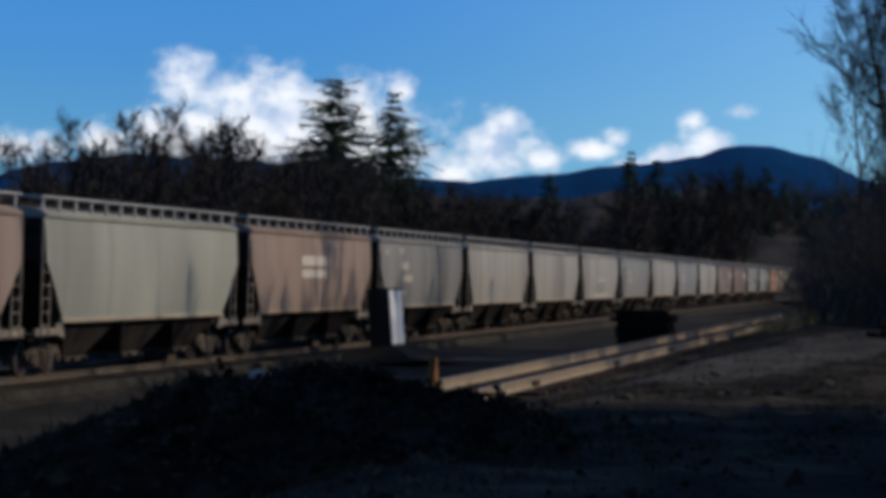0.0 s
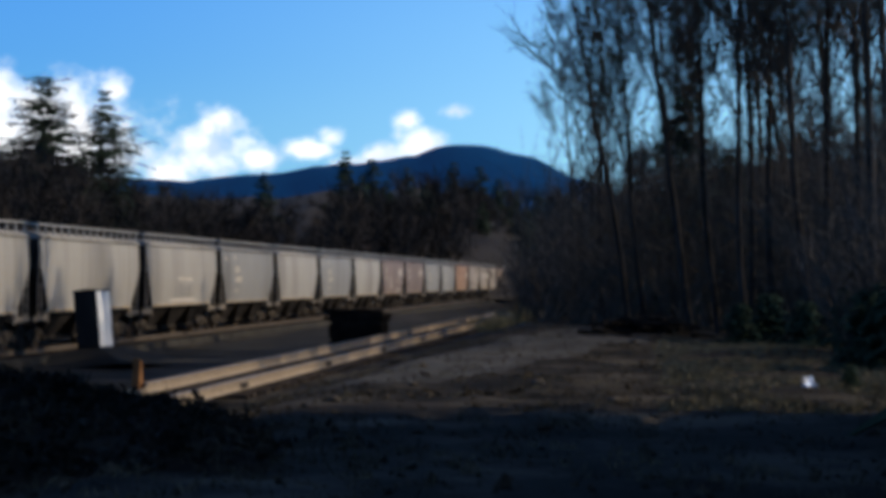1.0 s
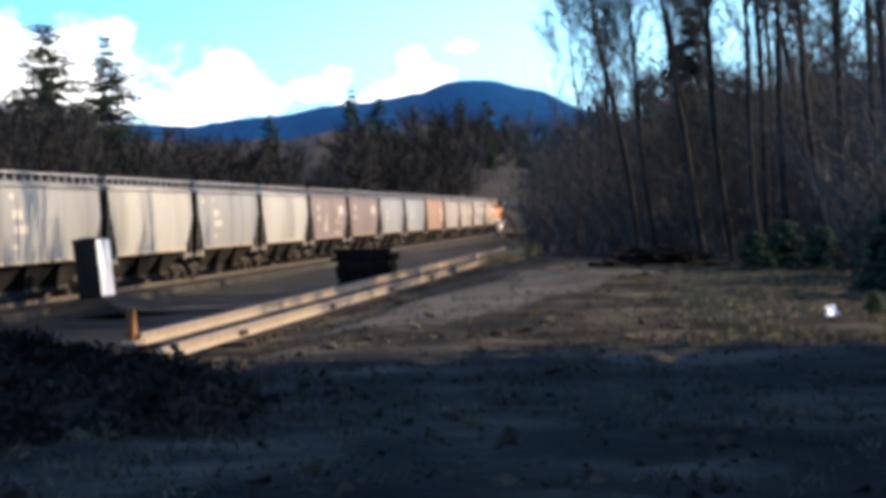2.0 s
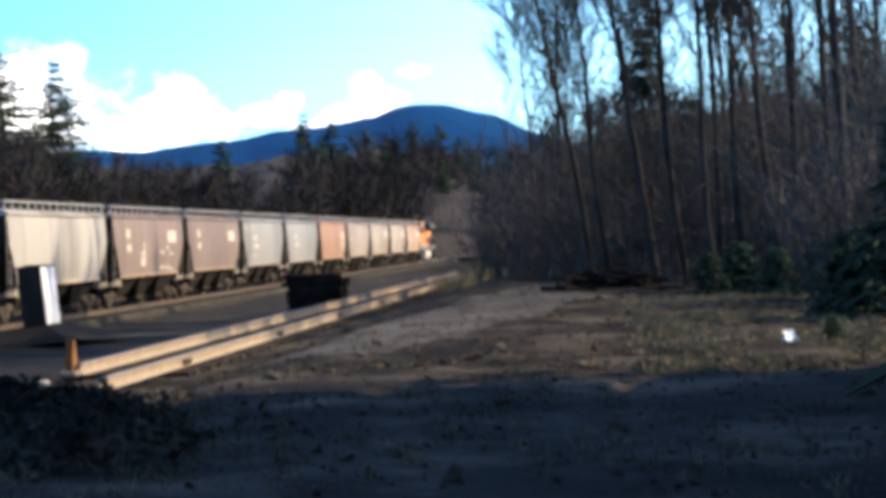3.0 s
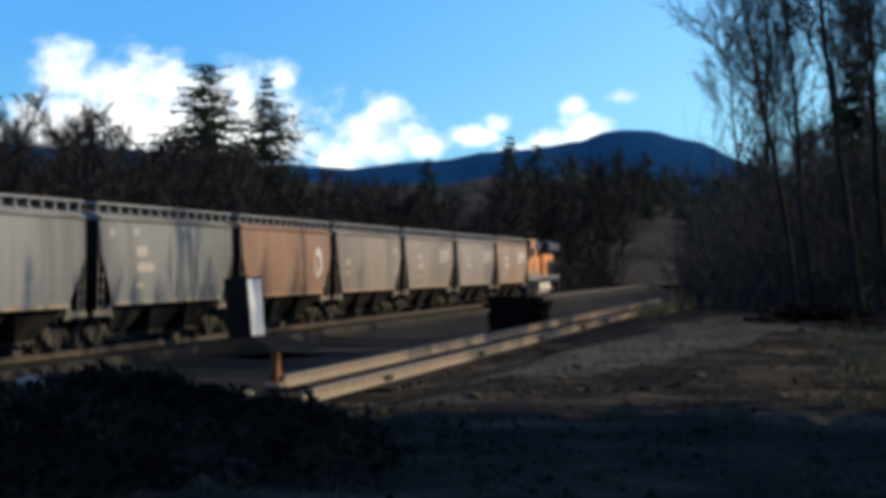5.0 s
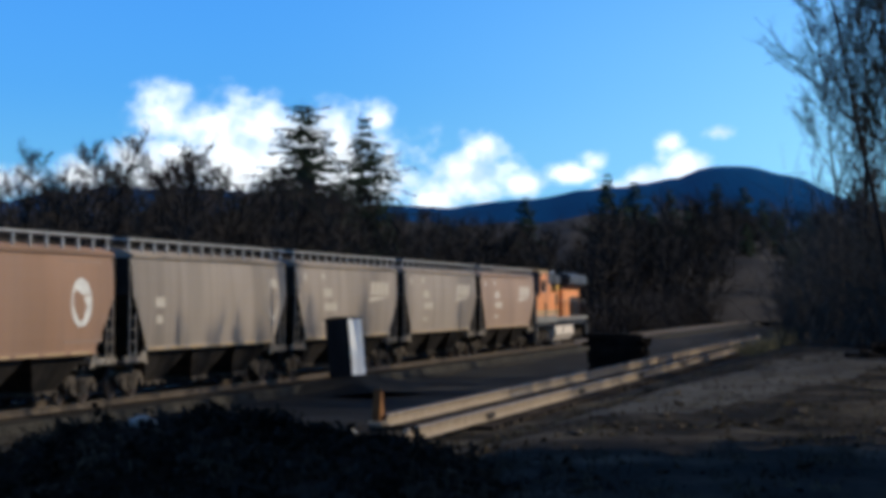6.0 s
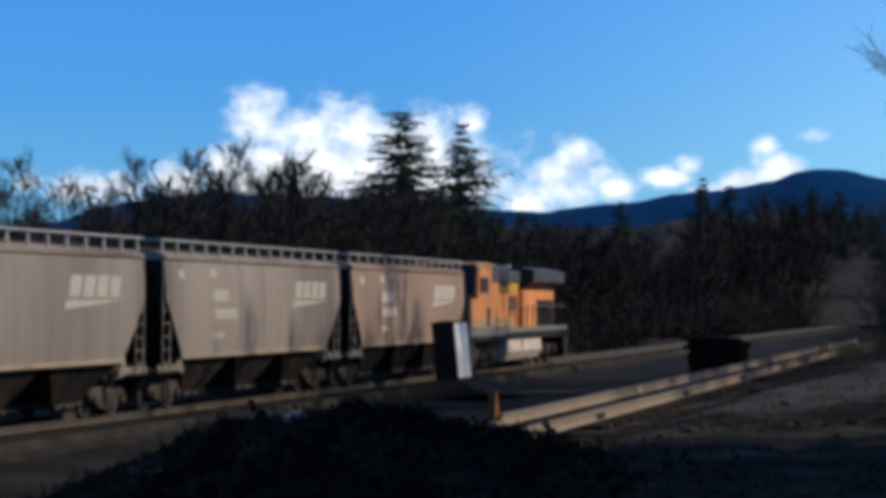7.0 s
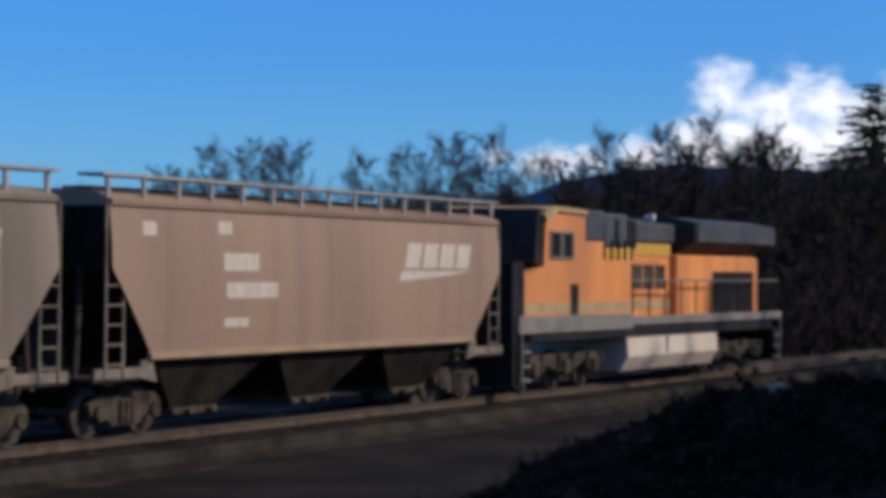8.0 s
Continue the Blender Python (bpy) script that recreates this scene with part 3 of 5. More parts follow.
def hopper_car(label, paint, marks="data", ink=None):
    ink = ink or M["faint"]
    car = thing("hopper_car", label, "freight car", group="hopper cars of the train")
    # body: bulging side sheets with the lower corners cut back over the slope sheets
    bm = bmesh.new()
    HB, zs = 8.2, [1.5, 1.9, 2.4, 2.75, 3.05, 3.5, 3.9, 4.16]
    def half_len(z):
        return HB if z >= 3.05 else 6.85 + (HB - 6.85) * (z - 1.5) / 1.55
    rings = []
    for z in zs:
        n = 10
        ring = []
        for s in (1, -1):
            for k in range(n + 1):
                y = half_len(z) * (-1 + 2 * k / n) * s
                ring.append(bm.verts.new((s * side_x(z), y, z)))
        rings.append(ring)
    for a, b in zip(rings, rings[1:]):
        for i in range(len(a)):
            bm.faces.new((a[i], a[(i + 1) % len(a)], b[(i + 1) % len(b)], b[i]))
    bm.faces.new(rings[0][::-1])
    bm.faces.new(rings[-1])
    bmesh.ops.recalc_face_normals(bm, faces=bm.faces)
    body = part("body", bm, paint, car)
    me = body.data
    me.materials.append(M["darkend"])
    # end faces and slope sheets get their shade as dark colour
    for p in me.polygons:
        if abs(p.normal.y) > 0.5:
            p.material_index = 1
    # side posts' weld lines
    seam = None
    for k in range(1, 10):
        y = -HB + 2 * HB * k / 10
        if seam:
            o = new("weld_seam", seam.data)
            o.parent, o.location = car, (0, y - first_y, 0)
        elif abs(y) < 6.8:
            first_y, bm = y, bmesh.new()
            for z0, z1 in zip(zs, zs[1:]):
                a, b = side_x(z0), side_x(z1)
                vs = [bm.verts.new(p) for p in ((a, y - 0.02, z0), (a + 0.0025, y, z0), (a, y + 0.02, z0), (b, y - 0.02, z1), (b + 0.0025, y, z1), (b, y + 0.02, z1))]
                bm.faces.new((vs[0], vs[1], vs[4], vs[3]))
                bm.faces.new((vs[1], vs[2], vs[5], vs[4]))
            seam = part("weld_seam", bm, paint, car)
    # roof, its top chord and hatch trough
    part("roof", prism(bmesh.new(), [(-1.58, 4.163), (1.58, 4.163), (1.6, 4.26), (1.2, 4.4), (0.5, 4.46), (-0.5, 4.46), (-1.2, 4.4), (-1.6, 4.26)], "y", -HB, HB), paint, car)
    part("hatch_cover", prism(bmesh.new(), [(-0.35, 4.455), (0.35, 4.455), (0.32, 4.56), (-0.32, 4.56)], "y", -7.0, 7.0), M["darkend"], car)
    # running board on stanchions
    bm = bmesh.new()
    box(bm, 0.95, 1.5, -8.35, 8.35, 4.68, 4.735)
    board = part("running_board", bm, M["board"], car, "pale galvanised running board")
    post = part("stanchion", box(bmesh.new(), -0.03, 0.03, -0.05, 0.05, 4.3, 4.68), M["board"], board)
    post.location = (1.42, -8.1, 0)
    for k in range(1, 15):
        o = new("stanchion", post.data)
        o.parent, o.location = board, (1.42, -8.1 + 16.2 * k / 14, 0)
    # side sill
    for s in (-1, 1):
        bm = bmesh.new()
        box(bm, s * side_x(1.5) - 0.06, s * side_x(1.5) + 0.045, -6.9, 6.9, 1.4, 1.53, 0.01)
        rim = part("side_sill", bm, paint, car)
        for e in (-1, 1):
            bm = bmesh.new()
            box(bm, s * 1.5 - 0.05, s * 1.5 + 0.03, min(e * 6.9, e * 8.6), max(e * 6.9, e * 8.6), 1.1, 1.28)
            prism(bm, [(e * 6.75, 1.4), (e * 7.1, 1.4), (e * 7.2, 1.1), (e * 6.6, 1.0)], "x", s * 1.5 - 0.04, s * 1.5 + 0.02)
            part("end_sill", bm, M["endsill"], car)
    for k in range(7):
        part("reflector", box(bmesh.new(), side_x(1.5) + 0.047, side_x(1.5) + 0.053, -6.7 + 1.93 * k, -5.2 + 1.93 * k, 1.43, 1.49), M["sill"], car)
    # outlet chutes
    for y in (-4.5, 0.0, 4.5):
        bm = bmesh.new()
        lo, hi = [], []
        for sx, sy in ((-1, -1), (1, -1), (1, 1), (-1, 1)):
            hi.append(bm.verts.new((sx * 1.5, y + sy * 2.2, 1.5)))
            lo.append(bm.verts.new((sx * 0.95, y + sy * 0.75, 0.42)))
        bm.faces.new(lo)
        for i in range(4):
            bm.faces.new((lo[i], lo[(i + 1) % 4], hi[(i + 1) % 4], hi[i]))
        bmesh.ops.recalc_face_normals(bm, faces=bm.faces)
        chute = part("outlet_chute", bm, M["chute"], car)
        bm = bmesh.new()
        box(bm, -1.05, 1.05, y - 0.78, y + 0.78, 0.3, 0.43, 0.02)
        rod(bm, (-1.2, y + 0.4, 0.36), (1.2, y + 0.4, 0.36), 0.05)
        rod(bm, (-1.2, y - 0.4, 0.36), (1.2, y - 0.4, 0.36), 0.05)
        part("outlet_gate", bm, M["truck"], chute)
    # ends: centre sill, slope-sheet braces, ladders, platforms, couplers
    bm = bmesh.new()
    box(bm, -0.3, 0.3, -8.75, 8.75, 0.85, 1.25, 0.02)
    part("centre_sill", bm, M["iron"], car)
    for e in (-1, 1):
        bm = bmesh.new()
        box(bm, -1.5, 1.5, min(e * 7.2, e * 8.6), max(e * 7.2, e * 8.6), 1.05, 1.12)
        box(bm, -0.1, 0.1, min(e * 7.4, e * 8.2), max(e * 7.4, e * 8.2), 1.1, 3.1)
        for s in (-1, 1):
            rod(bm, (s * 0.9, e * 8.3, 1.1), (s * 0.9, e * 8.15, 3.1), 0.06)
        part("end_platform", bm, M["iron"], car)
        for s in (-1, 1):
            bm = bmesh.new()
            for y in (7.75, 8.3):
                box(bm, s * 1.54 - 0.022, s * 1.54 + 0.022, e * y - 0.022, e * y + 0.022, 1.1, 4.2 if y > 8 else 3.1)
            for z in (1.35, 1.7, 2.05, 2.4, 2.75):
                box(bm, s * 1.54 - 0.015, s * 1.54 + 0.015, min(e * 7.75, e * 8.3), max(e * 7.75, e * 8.3), z - 0.015, z + 0.015)
            part("ladder", bm, M["endsill"], car)
        bm = bmesh.new()
        rod(bm, (0, e * 8.7, 0.9), (0, e * 9.0, 0.9), 0.11, 0.14)
        box(bm, -0.14, 0.14, e * 8.98 - 0.1, e * 8.98 + 0.1, 0.75, 1.05, 0.03)
        part("coupler", bm, M["iron"], car)
        wheelset_truck(car, e * 6.95)
    # markings on the side that faces the yard (+y is the rear of the car)
    sx = side_x
    small = [(-7.2, -6.75, 3.65, 3.9), (-4.6, -4.1, 3.72, 3.95)]
    if marks in ("emblem", "data"):
        lettering(car, sx, [(-4.45, -3.15, 3.02, 3.36), (-4.35, -2.4, 2.5, 2.8), (-4.4, -3.5, 1.95, 2.12)] + small, ink)
    if marks == "emblem":
        emblem(car, sx, 3.1, 3.12, 3.5, 0.55, ink)
    if marks == "worn_oval":
        bm = bmesh.new()
        bm.faces.new([bm.verts.new((sx(z) + 0.004, y, z)) for y, z in [(6.6 + 0.75 * math.cos(k * math.pi / 10), 2.95 + 0.75 * math.sin(k * math.pi / 10)) for k in range(20)]])
        part("oval_mark", bm, M["faint"], car, "worn pale oval mark")
        lettering(car, sx, [(-6.2, -5.3, 2.7, 3.0), (-6.1, -5.5, 2.2, 2.45)], ink)
    if marks == "oval":
        lettering(car, sx, [(4.35, 7.3, 1.75, 4.0)], M["taupe"], "painted_panel")
        bm = bmesh.new()
        pts = [(5.6 + 0.8 * math.cos(k * math.pi / 10), 2.85 + 0.68 * math.sin(k * math.pi / 10)) for k in range(20)]
        bm.faces.new([bm.verts.new((sx(z) + 0.006, y, z)) for y, z in pts])
        part("oval_emblem", bm, M["white"], car, "worn white oval emblem")
    if marks in ("panels", "graffiti"):
        lettering(car, sx, [(-5.6, -4.8, 3.25, 3.65), (-5.6, -4.7, 2.6, 2.95), (4.2, 6.3, 3.0, 3.6)], M["faint"], "painted_panel")
    if marks == "graffiti":
        lettering(car, sx, [(-2.4, -1.4, 1.9, 2.6), (-1.9, -1.6, 2.6, 3.0), (2.2, 3.2, 1.7, 2.6), (3.5, 4.4, 1.7, 2.8), (4.6, 5.3, 1.6, 2.5)], M["faint"], "faded_tag")
    if marks == "low_tag":
        bm = bmesh.new()
        bm.faces.new([bm.verts.new((sx(z) + 0.004, y, z)) for y, z in ((-3.1, 1.6), (2.9, 1.6), (2.0, 2.7), (-1.5, 2.75))])
        part("faded_tag", bm, M["pale"], car, "large pale spray-painted tag")
        lettering(car, lambda z: sx(z) + 0.004, [(-2.0 + 1.0 * k, -1.6 + 1.0 * k, 1.75, 2.3 + 0.1 * (k % 2)) for k in range(4)], M["grey"], "tag_letter")
    if marks == "panel":
        lettering(car, sx, [(-2.0, 1.4, 3.1, 3.45), (-2.0, 1.4, 2.65, 2.95)], M["pale"], "painted_panel")
    return car


def locomotive():
    """A six-axle road engine with its cab end towards -y."""
    loco = thing("locomotive", "orange, yellow and black diesel locomotive coupled behind the hopper cars", "locomotive")
    H = 11.15
    bm = bmesh.new()
    box(bm, -1.5, 1.5, -10.6, 10.6, 1.285, 1.62, 0.03)
    part("underframe", bm, M["black"], loco)
    # grey sill band along the walkway
    bm = bmesh.new()
    box(bm, 1.503, 1.56, -10.6, -2.9, 1.52, 1.96, 0.01)
    box(bm, 1.503, 1.56, -2.9, 10.6, 1.62, 1.86, 0.01)
    part("side_skirt", bm, M["lowgrey"], loco)
    # cab with its windows; nose towards -y
    bm = bmesh.new()
    prism(bm, [(-10.2, 1.62), (-5.0, 1.62), (-5.0, 4.5), (-8.2, 4.55), (-8.9, 4.3), (-9.0, 3.2), (-10.2, 2.95)], "x", -1.5, 1.5)
    cab = part("cab", bm, M["orange"], loco, "orange cab and nose")
    # black pieces paint the shade on the nose and cab front
    bm = bmesh.new()
    box(bm, -1.5, 1.5, -10.9, -10.22, 1.25, 3.3, 0.02)
    prism(bm, [(-9.02, 3.22), (-8.93, 4.3), (-8.3, 4.6), (-9.3, 4.66), (-9.5, 3.3)], "x", -1.45, 1.45)
    part("nose_front", bm, M["black"], loco)
    bm = bmesh.new()
    prism(bm, [(-8.95, 4.34), (-8.2, 4.6), (-6.3, 4.57), (-6.3, 4.69), (-8.3, 4.74), (-9.1, 4.5)], "x", -1.56, 1.56)
    part("cab_roof", bm, M["sill"], loco)
    for y0, y1 in ((-8.6, -7.98), (-7.82, -7.2)):
        bm = bmesh.new()
        box(bm, 1.502, 1.53, y0, y1, 3.45, 4.05)
        w = part("window", bm, M["glass"], cab)
        bm = bmesh.new()
        for a, b, c, d in ((y0 - 0.06, y0, 3.4, 4.1), (y1, y1 + 0.06, 3.4, 4.1), (y0, y1, 3.39, 3.45), (y0, y1, 4.05, 4.11)):
            box(bm, 1.502, 1.545, a, b, c, d)
        part("window_frame", bm, M["lowgrey"], w)
    bm = bmesh.new()
    box(bm, 1.502, 1.525, -7.25, -6.75, 1.95, 2.75)
    part("step_well", bm, M["black"], loco)
    # hood: orange sides, a yellow band under the dark top
    bm = bmesh.new()
    box(bm, -1.46, 1.46, -5.0, -2.9, 1.62, 3.72, 0.02)
    part("equipment_hood", bm, M["orange"], loco)
    bm = bmesh.new()
    box(bm, -0.95, 0.95, -2.9, 9.9, 1.62, 3.55, 0.03)
    box(bm, -1.2, 1.2, 1.6, 8.9, 1.62, 3.6, 0.03)
    part("engine_hood", bm, M["orange"], loco)
    bm = bmesh.new()
    box(bm, -0.97, 0.97, -2.9, 1.6, 3.55, 3.9)
    part("upper_stripe", bm, M["yellow"], loco)
    part("upper_stripe", box(bmesh.new(), 1.462, 1.468, -4.98, -2.92, 3.46, 3.7), M["yellow"], loco)
    for k in range(5):
        part("grab_post", rod(bmesh.new(), (1.5, -4.9 + 0.5 * k, 3.4), (1.5, -4.9 + 0.5 * k, 3.95), 0.03, sides=6), M["black"], loco)
    for y0, y1, x in ((-10.15, -5.0, 1.502), (-5.0, -2.95, 1.462), (-2.9, 1.6, 0.952)):
        bm = bmesh.new()
        box(bm, x, x + 0.006, y0, y1, 2.02, 2.28)
        part("lower_stripe", bm, M["sill"], loco)
    bm = bmesh.new()
    box(bm, -1.4, 1.4, -5.0, -2.9, 3.722, 4.66, 0.06)
    box(bm, -1.53, 1.53, -6.3, -4.99, 3.86, 4.7, 0.05)
    part("hood_roof", bm, M["roofgrey"], loco)
    bm = bmesh.new()
    box(bm, -1.0, 1.0, -2.9, 2.0, 3.9, 4.5, 0.08)
    box(bm, -0.6, 0.6, -2.2, 0.6, 4.48, 4.6, 0.03)
    part("hood_roof", bm, M["roofgrey"], loco)
    for y in (-4.95, -3.95, -3.0, -1.6):
        part("intake_slot", box(bmesh.new(), 1.402 if y < -2.95 else 1.002, 1.43 if y < -2.95 else 1.03, y, y + 0.3, 3.75, 4.5), M["black"], loco)
    # radiator with its overhanging wings
    bm = bmesh.new()
    prism(bm, [(-1.6, 4.0), (-0.9, 3.62), (0.9, 3.62), (1.6, 4.0), (1.6, 4.55), (0.7, 4.72), (-0.7, 4.72), (-1.6, 4.55)], "y", 2.35, 9.7)
    part("radiator", bm, M["roofgrey"], loco)
    bm = bmesh.new()
    prism(bm, [(-1.61, 4.0), (-0.9, 3.61), (0.9, 3.61), (1.61, 4.0), (1.61, 4.56), (0.7, 4.73), (-0.7, 4.73), (-1.61, 4.56)], "y", 1.95, 2.35)
    part("radiator_end", bm, M["black"], loco)
    # dark grilles and side doors
    grille = new("grille")
    grille.parent = loco
    for k in range(11):
        part("slat", box(bmesh.new(), 1.2, 1.235, 4.7 + 0.36 * k, 4.96 + 0.36 * k, 1.85, 3.12), M["black"], grille)
    for k in range(5):
        part("hood_door", box(bmesh.new(), 0.953, 0.965, -2.75 + 0.86 * k, -1.97 + 0.86 * k, 2.35, 3.45, 0.004), M["orange"], loco)
    for k in range(4):
        lettering(loco, lambda z: 0.967, [(-2.5 + 0.95 * k, -1.65 + 0.95 * k, 2.6, 3.3)], M["truck"], "emblem_block")
    # fuel tank
    bm = bmesh.new()
    prism(bm, [(-1.5, 1.28), (1.5, 1.28), (1.54, 0.75), (1.3, 0.36), (-1.3, 0.36), (-1.54, 0.75)], "y", -3.2, 4.3)
    tank = part("fuel_tank", bm, M["tank"], loco, "pale dusty fuel tank")
    bm = bmesh.new()
    box(bm, 1.5, 1.56, -0.15, -0.09, 0.78, 1.27)
    part("tank_strap", bm, M["lowgrey"], tank)
    # trucks of three axles
    for e in (-1, 1):
        tr = new("truck")
        tr.parent = loco
        tr.location = (0, e * 6.9, 0)
        bm = bmesh.new()
        for s in (-1, 1):
            prism(bm, [(-2.7, 0.95), (2.7, 0.95), (2.75, 0.6), (2.2, 0.55), (1.5, 0.75), (0.5, 0.5), (-0.5, 0.5), (-1.5, 0.75), (-2.2, 0.55), (-2.75, 0.6)], "x", s * 1.1 - 0.1, s * 1.1 + 0.1)
            for y in (-1.98, 0, 1.98):
                box(bm, s * 1.22 - 0.1, s * 1.22 + 0.1, y - 0.2, y + 0.2, 0.4, 0.78, 0.03)
                for d in (-0.45, 0.45):
                    rod(bm, (s * 1.22, y + d, 0.5), (s * 1.22, y + d, 0.95), 0.09)
        part("side_frames", bm, M["truck"], tr)
        for y in (-1.98, 0, 1.98):
            bm = bmesh.new()
            for s in (-1, 1):
                rod(bm, (s * 0.7, y, 0.53), (s * 0.84, y, 0.53), 0.53, sides=22)
            rod(bm, (-0.7, y, 0.53), (0.7, y, 0.53), 0.1)
            part("wheelset", bm, M["wheel"], tr)
    # pilots, steps, handrails, couplers
    for e in (-1, 1):
        bm = bmesh.new()
        box(bm, -1.45, 1.45, min(e * 10.55, e * 10.75), max(e * 10.55, e * 10.75), 0.25, 1.3, 0.02)
        prism(bm, [(e * 10.3, 0.3), (e * 10.6, 0.3), (e * 10.6, 1.6), (e * 9.8, 1.6), (e * 9.8, 1.3)], "x", 1.3, 1.5)
        part("pilot", bm, M["black"], loco)
        bm = bmesh.new()
        for z in (0.35, 0.7, 1.05):
            box(bm, 1.45, 1.58, min(e * 9.9, e * 10.5), max(e * 9.9, e * 10.5), z, z + 0.05)
        box(bm, 1.53, 1.58, min(e * 10.45, e * 10.5), max(e * 10.45, e * 10.5), 0.3, 1.6)
        part("steps", bm, M["lowgrey"], loco)
        bm = bmesh.new()
        rod(bm, (0, e * 10.7, 0.9), (0, e * 11.1, 0.9), 0.12, 0.15)
        part("coupler", bm, M["iron"], loco)
    rail = part("handrail", rod(bmesh.new(), (1.5, -2.8, 2.85), (1.5, 10.25, 2.85), 0.025, sides=6), M["lowgrey"], loco)
    for k in range(11):
        y = -2.8 + 1.3 * k
        part("stanchion", rod(bmesh.new(), (1.5, y, 1.85), (1.5, y, 2.85), 0.025, sides=6), M["black"], rail)
    bm = bmesh.new()
    rod(bm, (0.6, 0.9, 4.45), (0.6, 0.9, 4.68), 0.07)
    rod(bm, (0.45, 0.85, 4.68), (0.75, 0.85, 4.68), 0.06, 0.1)
    part("horn", bm, M["white"], loco)
    return loco


# ---- plants ----
def stick_line(rng, segs, p, d, length, r, r2, n, wobble, lift):
    """Adds a bending tapered limb to segs and returns the points along it with their directions."""
    pts = []
    d = d / np.linalg.norm(d)
    for k in range(n):
        d = d + rng.normal(0, wobble, 3) + np.array([0, 0, lift])
        d /= np.linalg.norm(d)
        q = p + d * length / n
        a, b = r + (r2 - r) * k / n, r + (r2 - r) * (k + 1) / n
        segs.append((*p, *q, a, b))
        pts.append((q, d, b))
        p = q
    return pts


def side_way(rng, d, angle):
    """A direction that leaves d by about that angle, any way round."""
    u = np.cross(d, rng.normal(0, 1, 3))
    u /= np.linalg.norm(u) + 1e-9
    return d * math.cos(angle) + u * math.sin(angle)


def bare_tree(seed, height, lean=(0, 0), bare=0.35, spread=0.28, limbs=26, angle=0.75, lift=0.1, twigs=5, thick=0.013, twig_r=0.012):
    """Trunk segments and crown segments of a leafless tree."""
    rng = np.random.default_rng(seed)
    trunk, crown = [], []
    pts = stick_line(rng, trunk, np.zeros(3), np.array([lean[0], lean[1], 1.0]), height, height * thick, height * 0.0016, 14, 0.035, 0.03)
    for k in range(limbs):
        f = bare + (1 - bare) * (k + rng.random()) / limbs
        i = min(13, int(f * 14))
        q, d, r = pts[i]
        size = height * spread * (1.15 - 0.85 * (f - bare) / (1 - bare)) * rng.uniform(0.7, 1.15)
        limb = stick_line(rng, crown, q, side_way(rng, d, angle * rng.uniform(0.7, 1.2)), size, max(0.3 * r, 0.016), 0.01, 5, 0.1, lift)
        for p2, d2, r2 in limb[1:]:
            for _ in range(2):
                sub = stick_line(rng, crown, p2, side_way(rng, d2, rng.uniform(0.4, 0.9)), size * rng.uniform(0.25, 0.5), max(0.013, 0.6 * r2), twig_r, 3, 0.14, lift)
                for p3, d3, r3 in sub:
                    for _ in range(twigs // 2):
                        stick_line(rng, crown, p3, side_way(rng, d3, rng.uniform(0.3, 0.8)), size * rng.uniform(0.1, 0.24), twig_r, twig_r * 0.5, 2, 0.15, 0.05)
    return trunk, crown


def leafless(name, label, group, *args, **kw):
    trunk, crown = bare_tree(*args, **kw)
    ob = thing(name, label, "tree", group=group)
    meshed("trunk", *tubes(trunk, 7), M["bark"], ob, smooth=True)
    meshed("crown", *tubes(crown, 3), M["twig"], ob)
    return ob


def sprays(rng, rows):
    """Needle sprays: for rows of (place, way out, length, width, droop) a bent three-sided leaf shape with thickness."""
    verts, faces = [], []
    for p, d, length, width, droop in rows:
        side = np.cross(d, (0, 0, 1.0))
        side /= np.linalg.norm(side) + 1e-9
        tip = p + d * length + np.array([0, 0, -droop * length])
        mid = p + d * length * 0.45 + np.array([0, 0, -droop * length * 0.25])
        i = len(verts)
        verts += [tuple(p), tuple(mid + side * width), tuple(mid - side * width), tuple(tip), tuple(mid + np.array([0, 0, width * 0.55]))]
        faces += [(i, i + 1, i + 4), (i, i + 4, i + 2), (i + 1, i + 3, i + 4), (i + 4, i + 3, i + 2), (i, i + 2, i + 3, i + 1)]
    return verts, faces


